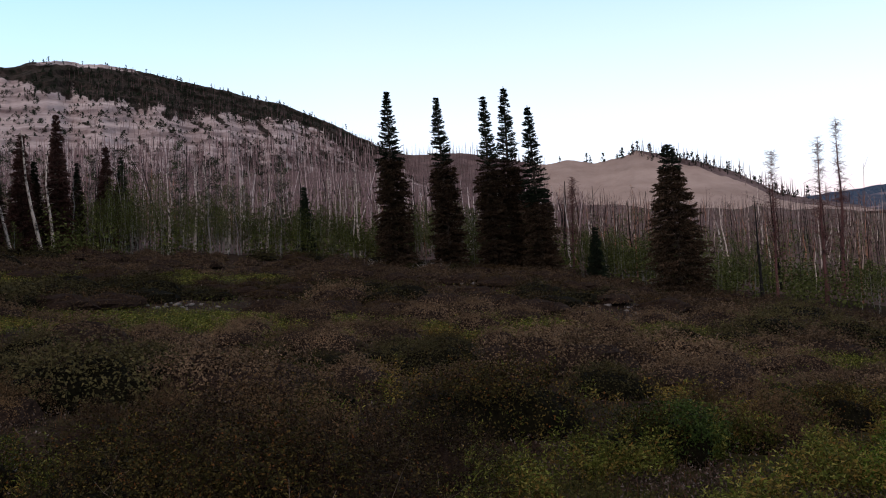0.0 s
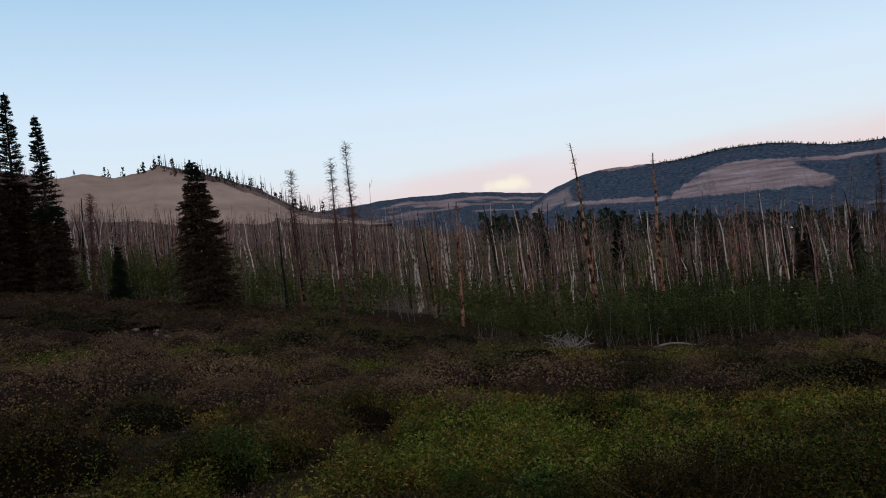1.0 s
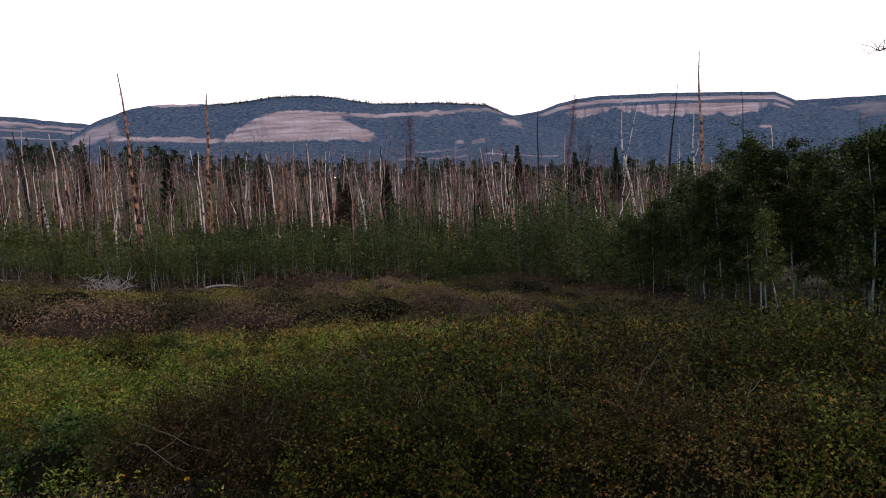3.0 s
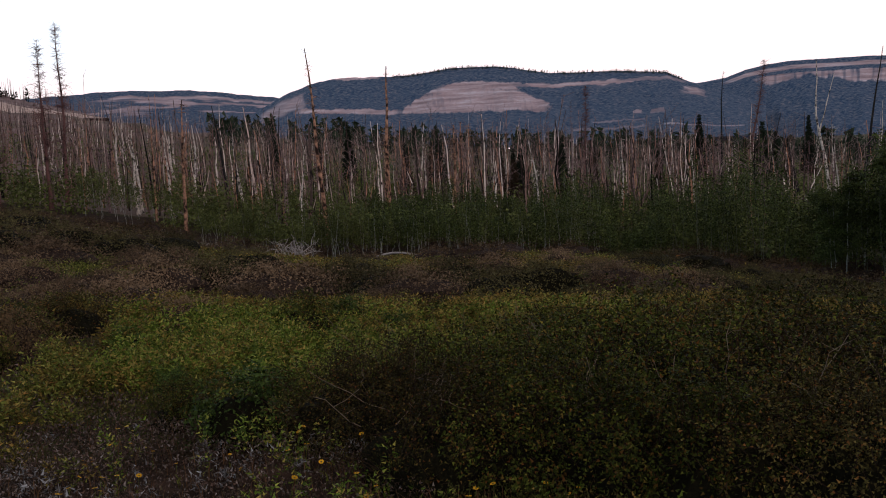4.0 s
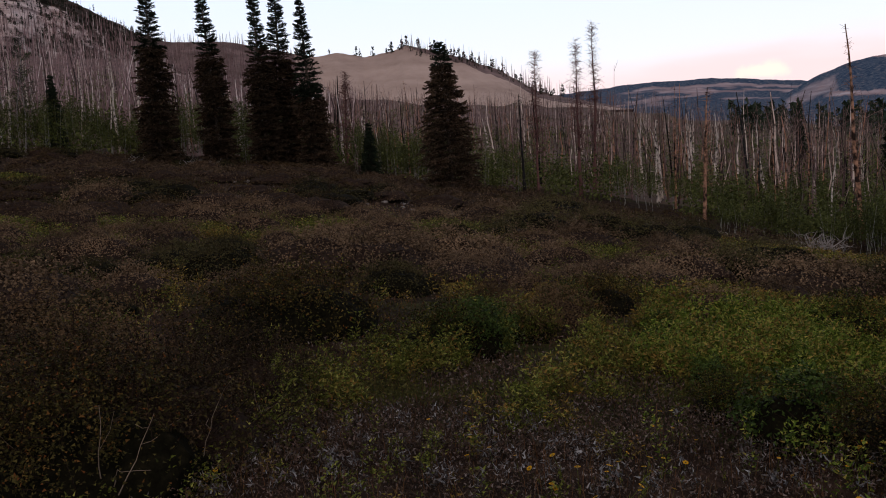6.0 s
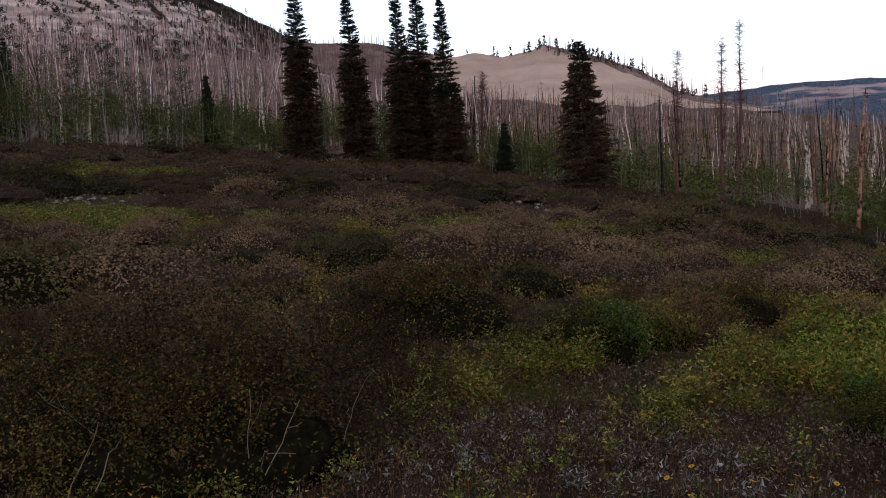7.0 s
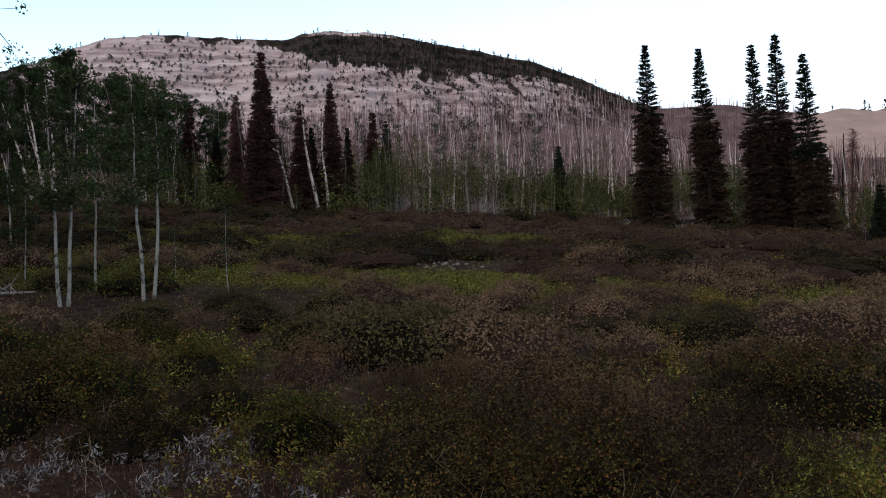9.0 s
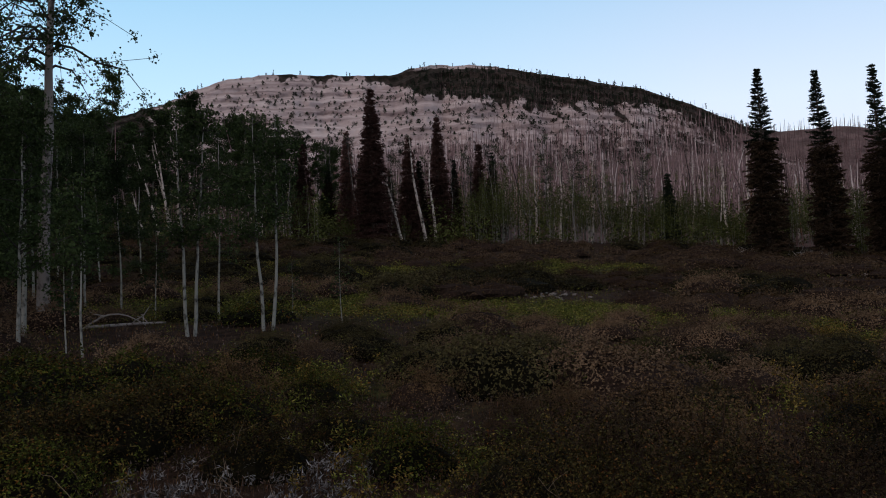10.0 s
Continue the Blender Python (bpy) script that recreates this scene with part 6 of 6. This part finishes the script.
# the large ones by the camera: azimuth, distance, scale, pattern
for az, r, s, k in (((-8, 5.5, 1.0, 0), (-3, 5.9, 0.95, 1), (-13, 5.6, 1.0, 0), (-17.5, 6.2, 0.95, 0), (0, 6.9, 0.9, 1), (-13, 6.9, 1.15, 1), (-8, 7.3, 1.1, 1), (-18, 7.4, 1.05, 0), (-11, 8.6, 1.1, 1), (2.6, 10.6, 1.15, 0), (5.6, 10.7, 1.15, 0), (44, 5.6, 0.72, 0), (48, 5.5, 0.8, 0), (53, 5.6, 0.82, 2), (57, 5.5, 0.8, 2), (63, 6.2, 1.05, 2), (69, 5.8, 1.0, 2), (75, 6.2, 1.05, 0), (81, 5.9, 1.0, 2), (87, 6.4, 1.1, 2))
        + ((93, 6.0, 1.0, 2), (66, 7.6, 1.1, 0), (73, 7.9, 1.0, 2), (80, 7.8, 1.1, 0), (86, 8.2, 1.15, 2), (92, 8.0, 1.1, 2), (84, 9.9, 1.1, 2), (-47, 10.2, 1.2, 0), (-51, 9.8, 1.2, 0), (-43.3, 10.8, 1.1, 0), (-39, 11.6, 1.0, 1), (-55, 9.4, 1.1, 0), (-47, 12.0, 1.0, 2), (-53, 12, 1.1, 2), (-44, 12.5, 0.9, 2), (-50, 13.5, 1.1, 2), (-37.5, 13.8, 0.8, 2), (-35.8, 14.2, 0.7, 2), (14.5, 8.6, 0.7, 2), (20, 9.3, 0.5, 2), (33, 6.3, 0.45, 2), (58, 7.4, 0.9, 2))
        + ((62, 4.6, 0.8, 2), (68, 4.4, 0.75, 2), (74, 4.7, 0.85, 0), (80, 4.5, 0.8, 0), (86, 4.8, 0.85, 2), (92, 4.5, 0.8, 2), (56, 4.7, 0.75, 2), (50, 4.7, 0.7, 0), (98, 5.0, 0.9, 2), (98, 7.0, 1.0, 2))):
    kit = kit_for(r)
    k += 3 * int(rng.integers(0, 2))
    place_shrub(kit[k][0], az, r, kit[k][1], s, rng.uniform(0, 6.28))


# bright leafy herbs that stand out of the forbs
CLUMP = [shrub_meshes(0.36, 0.50, 26, 3400, 0.028, M_HERBLEAF) for _ in range(2)]
for i, (az, r, s) in enumerate(((36.5, 5.6, 1.0), (17.0, 8.5, 1.15), (22.6, 11.0, 0.95), (43.2, 10.3, 1.0), (62.3, 6.4, 0.7), (39.0, 6.3, 0.65), (46.5, 9.6, 0.8), (29.0, 9.8, 0.7), (32.0, 7.0, 0.6), (70.0, 5.4, 0.7), (78.0, 5.2, 0.6))):
    place_shrub(CLUMP[i % 2], az, r, "fresh green leafy herb clump among forbs", s, i * 1.3, 0.03, "leafy_herb", "leafy herbs")


# shrubs that stand out: azimuth, distance, scale, pattern
MARKED = ((-7.1, 18.6, 0.95, 1), (-2.5, 16.5, 0.95, 0), (-9.4, 19.4, 0.9, 1), (0.6, 19.8, 0.7, 0), (-25.0, 31.8, 1.5, 3), (-27.4, 28.0, 1.3, 3), (-19.3, 36, 1.6, 3), (20.9, 26.6, 1.25, 0), (24.1, 23.4, 1.2, 1), (15.2, 18.2, 1.3, 1), (17.4, 18.0, 1.2, 4),
          (6.6, 16.0, 1.2, 1), (9.4, 16.2, 1.2, 4), (12.0, 17.2, 1.1, 1), (18.5, 29.8, 1.3, 1), (22.5, 33.6, 1.3, 0), (25.0, 28.2, 1.1, 0), (28.0, 27.4, 1.1, 0), (31.2, 30.4, 1.0, 0), (-23.1, 13.0, 1.4, 3), (-20.4, 13.4, 1.2, 0), (-15, 13.6, 1.3, 1), (-12.2, 13.2, 1.2, 4),
          (-27.3, 29.4, 1.4, 3), (-32.5, 37.6, 1.2, 0), (-6.8, 32.7, 1.3, 1), (-3.5, 21.2, 1.0, 1), (42.1, 18.4, 1.3, 0), (39.8, 17.4, 1.2, 1), (37.4, 17.2, 1.2, 4), (47.3, 16.4, 1.1, 4), (44.6, 17.2, 1.1, 0), (30.5, 17.4, 1.2, 1), (33.4, 18.2, 1.2, 0), (52.7, 17.0, 1.1, 0), (35.6, 20.4, 1.1, 0), (49.8, 19.2, 1.1, 3), (55.8, 17.6, 1.1, 3))


def shrub_spots():
    """Spots for the other shrubs: close together in drifts, off the open patches and bare ground."""
    got = [(*polar(az, r), az, r) for az, r, _, _ in MARKED]
    cell = collections.defaultdict(list)
    for x, y, az, r in got:
        cell[int(x // 3), int(y // 3)].append((x, y))
    for i in range(30000):
        r = 7.5 + 54 * rng.uniform() ** 0.75
        az = rng.uniform(-60, 100)
        if r > edge(az) + 3:
            continue
        if 27 < az < 64 and r < 12 and rng.uniform() < 0.85:
            continue
        if 33 < az < 66 and r > 20 and rng.uniform() < 0.75:
            continue
        x, y = polar(az, r)
        if max(inside(x, y, FORBS), inside(x, y, TURNED), inside(x, y, BARE, 1.2), inside(x, y, CLEAR)) > 0.4 and (rng.uniform() < 0.86 or inside(x, y, CLEAR) > 0.3):
            continue
        if fbm(np.array(x * 0.22), np.array(y * 0.22), 101, 3) < 0.30:
            continue
        gap = 1.25 + 0.012 * r
        cx, cy = int(x // 3), int(y // 3)
        if all((x - a) ** 2 + (y - b) ** 2 > gap * gap for u in (-1, 0, 1) for w in (-1, 0, 1) for a, b in cell[cx + u, cy + w]):
            got.append((x, y, az, r))
            cell[cx, cy].append((x, y))
    return got[len(MARKED):]


for az, r, s, k in MARKED:
    kit = kit_for(r)
    place_shrub(kit[k][0], az, r, kit[k][1], s, rng.uniform(0, 6.28))
SPOTS = sorted(shrub_spots(), key=lambda s: s[3])
for x, y, az, r in SPOTS[:200]:
    kit = kit_for(r)
    tone = fbm(np.array(x * 0.12), np.array(y * 0.12), 111, 2) + rng.normal() * 0.1 + (0.42 if az > 40 and r < 13 else 0.2 if az > 58 else 0.0) + (0.16 if az < -40 and r < 16 else 0.0) - (0.12 if -25 < az < 40 and r < 24 else 0.0)
    k = (1 if tone < 0.56 else 0 if tone < 0.72 else 2) + 3 * int(rng.integers(0, 2))
    if 28 < az <= 66 and r > 12.5:
        k = 0 if rng.uniform() < (0.3 if az < 52 else 0.75) else 4
    # only the dark olive kind before the grove, in place of its shade
    if az > 66 and r > 13:
        k = 3 * (k % 2)
    place_shrub(kit[k][0], az, r, kit[k][1], rng.uniform(0.55, 0.95), rng.uniform(0, 6.28))


def far_shrubs():
    """The shrubs further off, joined: low solid mounds in the darkened core colours under small leaves."""
    spots = np.array([(s[2], s[3]) for s in SPOTS[200:]])
    n = len(spots)
    base = on_ground(spots[:, 0], spots[:, 1])
    size = rng.uniform(0.55, 1.2, n)
    v, f, _ = lumpy_dome(n, 1.25 * size, 0.54 * size, rng.uniform(0, 90, n))
    k = 640
    p, out = on_dome(v, f, n, k)
    p = p * (0.98 + rng.normal(size=(n, k, 1)) * 0.13) + base[:, None]
    mound = v * 0.78 + base[:, None]
    lv = leaves(p.reshape(-1, 3), np.repeat(0.034 + spots[:, 1] * 0.0011, k), 0.6, normal=out.reshape(-1, 3) + np.array([0, 0, 0.15]), loose=0.5)[0].reshape(n, k * 3, 3)
    m = 12
    p1 = limb(np.repeat(base, m, 0), ring(n * m, rng.uniform(0.3, 1.5, n * m)), np.repeat(size, m) * rng.uniform(0.6, 0.95, n * m), np.zeros(n * m), 3, 0.05)
    tone = fbm(base[:, 0] * 0.1, base[:, 1] * 0.1, 111, 2) + rng.normal(size=n) * 0.10 - np.where(spots[:, 0] < -18, 0.10, 0.0)
    sort = np.digitize(tone, (0.36, 0.50))
    chunks = []
    for i in range(3):
        pick = sort == i
        c = int(pick.sum())
        chunks.append((lv[pick].reshape(-1, 3), np.arange(3 * k * c).reshape(-1, 3), i))
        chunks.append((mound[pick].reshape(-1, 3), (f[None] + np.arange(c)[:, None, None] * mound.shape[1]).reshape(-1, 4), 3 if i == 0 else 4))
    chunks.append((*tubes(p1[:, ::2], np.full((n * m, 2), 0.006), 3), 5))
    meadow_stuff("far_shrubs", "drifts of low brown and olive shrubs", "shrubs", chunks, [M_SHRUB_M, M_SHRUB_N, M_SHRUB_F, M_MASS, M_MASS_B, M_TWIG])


far_shrubs()


def dry_stalks():
    """Thin pale bent stalks that stand out of the shrubs by the camera."""
    n = 150
    az = np.concatenate([rng.uniform(44, 98, 100), rng.uniform(-20, 4, 28), rng.uniform(-56, -36, 22)])
    base = on_ground(az, rng.uniform(4.6, 8.5, n)) + np.array([0, 0, 0.25])
    p = limb(base, ring(n, rng.uniform(0.5, 1.4, n)), rng.uniform(0.25, 0.6, n), rng.uniform(-0.4, 0.1, n), 6, 0.02)
    j = rng.integers(0, n, 200)
    q = limb(p[j, rng.integers(2, 6, 200)], ring(200, rng.uniform(0, 1.2, 200)), rng.uniform(0.08, 0.25, 200), np.zeros(200), 3, 0.06)
    meadow_stuff("dry_stalks", "thin pale bent dry stalks among shrubs", "stalks", [(*tubes(p, np.linspace(0.0035, 0.0015, 6)[None].repeat(n, 0), 4), 0), (*tubes(q, np.full((200, 3), 0.0015), 3), 0)], [M_STALK])


dry_stalks()

# ---- flowers, stones, logs ----


def flower_meshes():
    k = 9
    a = np.arange(k) / k * 2 * np.pi
    v, f = [], []
    for i in range(k):
        o, s = np.array([math.cos(a[i]), math.sin(a[i]), 0.15]), np.array([-math.sin(a[i]), math.cos(a[i]), 0])
        b = len(v)
        v += [o * 0.008, o * 0.024 + s * 0.012, o * 0.036, o * 0.024 - s * 0.012]
        f.append((b, b + 1, b + 2, b + 3))
    bloom = (np.array(v) + np.array([0, 0, 0.34]), np.array(f), 0)
    eye = tubes(np.array([[[0, 0, 0.335], [0, 0, 0.348], [0, 0, 0.352]]]), np.array([[0.008, 0.008, 0.001]]), 7)
    stem = tubes(np.array([[[0, 0, -0.02], [0.01, 0.005, 0.18], [0, 0, 0.34]]]), np.array([[0.003, 0.0025, 0.002]]), 4)
    lf = leaves(np.stack([rng.normal(size=7) * 0.01, rng.normal(size=7) * 0.01, rng.uniform(0.02, 0.2, 7)], 1), 0.07, 0.25, 0.6)
    return (mesh_of("bloom", [bloom], [M_PETAL]), mesh_of("disc", [(*eye, 0)], [M_YELLOW]), mesh_of("stem", [(*stem, 0), (*lf, 0)], [M_FORB]))


BLOOM = flower_meshes()
first = None
for i in range(100):
    if i % 3 == 0:
        c_az, c_r = (rng.uniform(14, 60), rng.uniform(3.9, 5.2)) if i % 4 else (rng.uniform(-5, 34), rng.uniform(4.5, 7))
    az, r = c_az + rng.normal() * 1.5, c_r + rng.normal() * 0.15
    m = Matrix.Translation(on_ground(az, r)) @ Matrix.Rotation(rng.uniform(0, 6.28), 4, "Z") @ Matrix.Rotation(rng.normal() * 0.45, 4, "X") @ Matrix.Scale(rng.uniform(0.32, 0.56), 4)
    if first is None:
        first = new("flower")
        first.matrix_basis = m
        b = part("bloom", BLOOM[0], first, "yellow petals")
        part("disc", BLOOM[1], b)
        part("stem", BLOOM[2], first)
        tagged(first, "yellow daisy-like wildflower on a thin stem", "flower", "wildflowers")
    else:
        copy_thing(first, m).matrix_basis = m


def stone(az, r, size):
    bm = bmesh.new()
    bmesh.ops.create_icosphere(bm, subdivisions=2, radius=1.0)
    o = Vector((rng.uniform(0, 50), rng.uniform(0, 50), 0))
    for v in bm.verts:
        v.co *= 1 + 0.6 * noise.noise(v.co * 1.1 + o) + 0.2 * noise.noise(v.co * 3.1 + o)
        v.co.x *= size * rng.uniform(0.99, 1.01)
        v.co.y *= size * 0.7
        v.co.z *= size * 0.5
    me = bpy.data.meshes.new("stone")
    bm.to_mesh(me)
    bm.free()
    me.materials.append(M_STONE)
    ob = new("stone", me)
    ob.matrix_basis = Matrix.Translation(on_ground(az, r) + np.array([0, 0, size * 0.25])) @ Matrix.Rotation(rng.uniform(0, 6), 4, "Z")
    tagged(ob, "pale weathered stone lying in the meadow", "stone", "stones in the meadow")


for row in ((11.2, 33.5, 0.28), (12.4, 33.0, 0.2), (13.0, 32.4, 0.2), (11.8, 34.4, 0.16), (-17.1, 30.0, 0.26), (-16.3, 30.3, 0.22), (-18.3, 29.0, 0.2), (-17.8, 29.4, 0.15), (-15.6, 30.8, 0.2), (-16.8, 29.6, 0.15), (-17.5, 30.4, 0.14), (2.3, 40.0, 0.28), (-41, 34, 0.3), (8.0, 41, 0.25)):
    for i in range(3):
        stone(row[0] + (i > 0) * rng.normal() * 0.9, row[1] + (i > 0) * rng.normal() * 0.7, row[2] * (0.5 if i == 0 else rng.uniform(0.2, 0.4)))


def brush_heap(az, r, w, h, n):
    """A bleached fallen crown: many bare forked branches."""
    d = ring(n, rng.uniform(0.05, 1.3, n))
    p1 = limb(rng.normal(size=(n, 3)) * np.array([w * 0.25, w * 0.2, 0.02]), d, rng.uniform(0.4, 1.0, n) * w, rng.uniform(-0.2, 0.1, n), 5, 0.06)
    p1[..., 2] *= h / w
    m = n * 4
    p2 = limb(p1[rng.integers(0, n, m), rng.integers(1, 5, m)], ring(m, rng.uniform(-0.3, 1.0, m)), rng.uniform(0.1, 0.4, m) * w, np.zeros(m), 3, 0.08)
    ob = new("brush_heap")
    ob.matrix_basis = Matrix.Translation(on_ground(az, r))
    part("limb_tangle", mesh_of("limb_tangle", [(*tubes(p1, np.linspace(0.035, 0.012, 5)[None].repeat(n, 0), 5), 0)], [M_DRIFT]), ob, kind="stuff")
    part("twig_tangle", mesh_of("twig_tangle", [(*tubes(p2, np.full((m, 3), 0.009), 3), 0)], [M_DRIFT]), ob, kind="stuff")
    tagged(ob, "bleached heap of bare fallen branches", "brushwood", "fallen wood")


brush_heap(39.1, 34.0, 1.25, 1.1, 40)
brush_heap(-0.6, 58.5, 1.3, 0.5, 30)
brush_heap(-4.5, 59.0, 1.0, 0.6, 24)


def log(az, r, length, turn, diam=0.2, arch=0.0, label="bleached fallen trunk lying on the ground"):
    x, y = polar(az, r)
    a = radians(turn)
    s = np.linspace(-0.5, 0.5, 8) * length
    px, py = x + s * math.cos(a), y + s * math.sin(a)
    pz = ground(px, py) + diam * 0.5 + 0.04 + arch * np.sin(np.linspace(0, np.pi, 8))
    path = np.stack([px - x, py - y, pz - ground(x, y)], 1)
    k = 3
    p1 = limb(path[rng.integers(1, 8, k)], ring(k, rng.uniform(0, 1.2, k)), rng.uniform(0.3, 0.8, k), np.zeros(k), 4, 0.05)
    ob = new("fallen_log")
    ob.matrix_basis = Matrix.Translation((x, y, float(ground(x, y))))
    part("trunk", mesh_of("trunk", [(*tubes(path[None], np.linspace(diam * 0.55, diam * 0.3, 8)[None], 8), 0)], [M_DRIFT], True), ob)
    part("branchwork", mesh_of("branchwork", [(*tubes(p1, np.linspace(0.02, 0.006, 4)[None].repeat(k, 0), 4), 0)], [M_DRIFT]), ob, kind="stuff")
    tagged(ob, label, "log", "fallen wood")


for row in ((46.0, 40.5, 3.0, -55, 0.12, 0.3), (48.5, 40.5, 2.2, -45, 0.10), (52.0, 41.0, 2.6, -30, 0.11, 0.3), (32.2, 48.5, 3.6, -30, 0.10), (33.2, 47.5, 3.2, -20, 0.09), (27.5, 51, 3.5, -20, 0.10), (29.0, 50.5, 2.8, -25, 0.09),
            (-45.3, 21.5, 1.8, 48, 0.08), (-46.0, 21.2, 1.4, 35, 0.04, 0.3), (41.5, 41.5, 2.5, -40, 0.15), (56, 41, 3.0, -30, 0.15), (60, 40, 3.0, -25, 0.14)):
    log(*row)
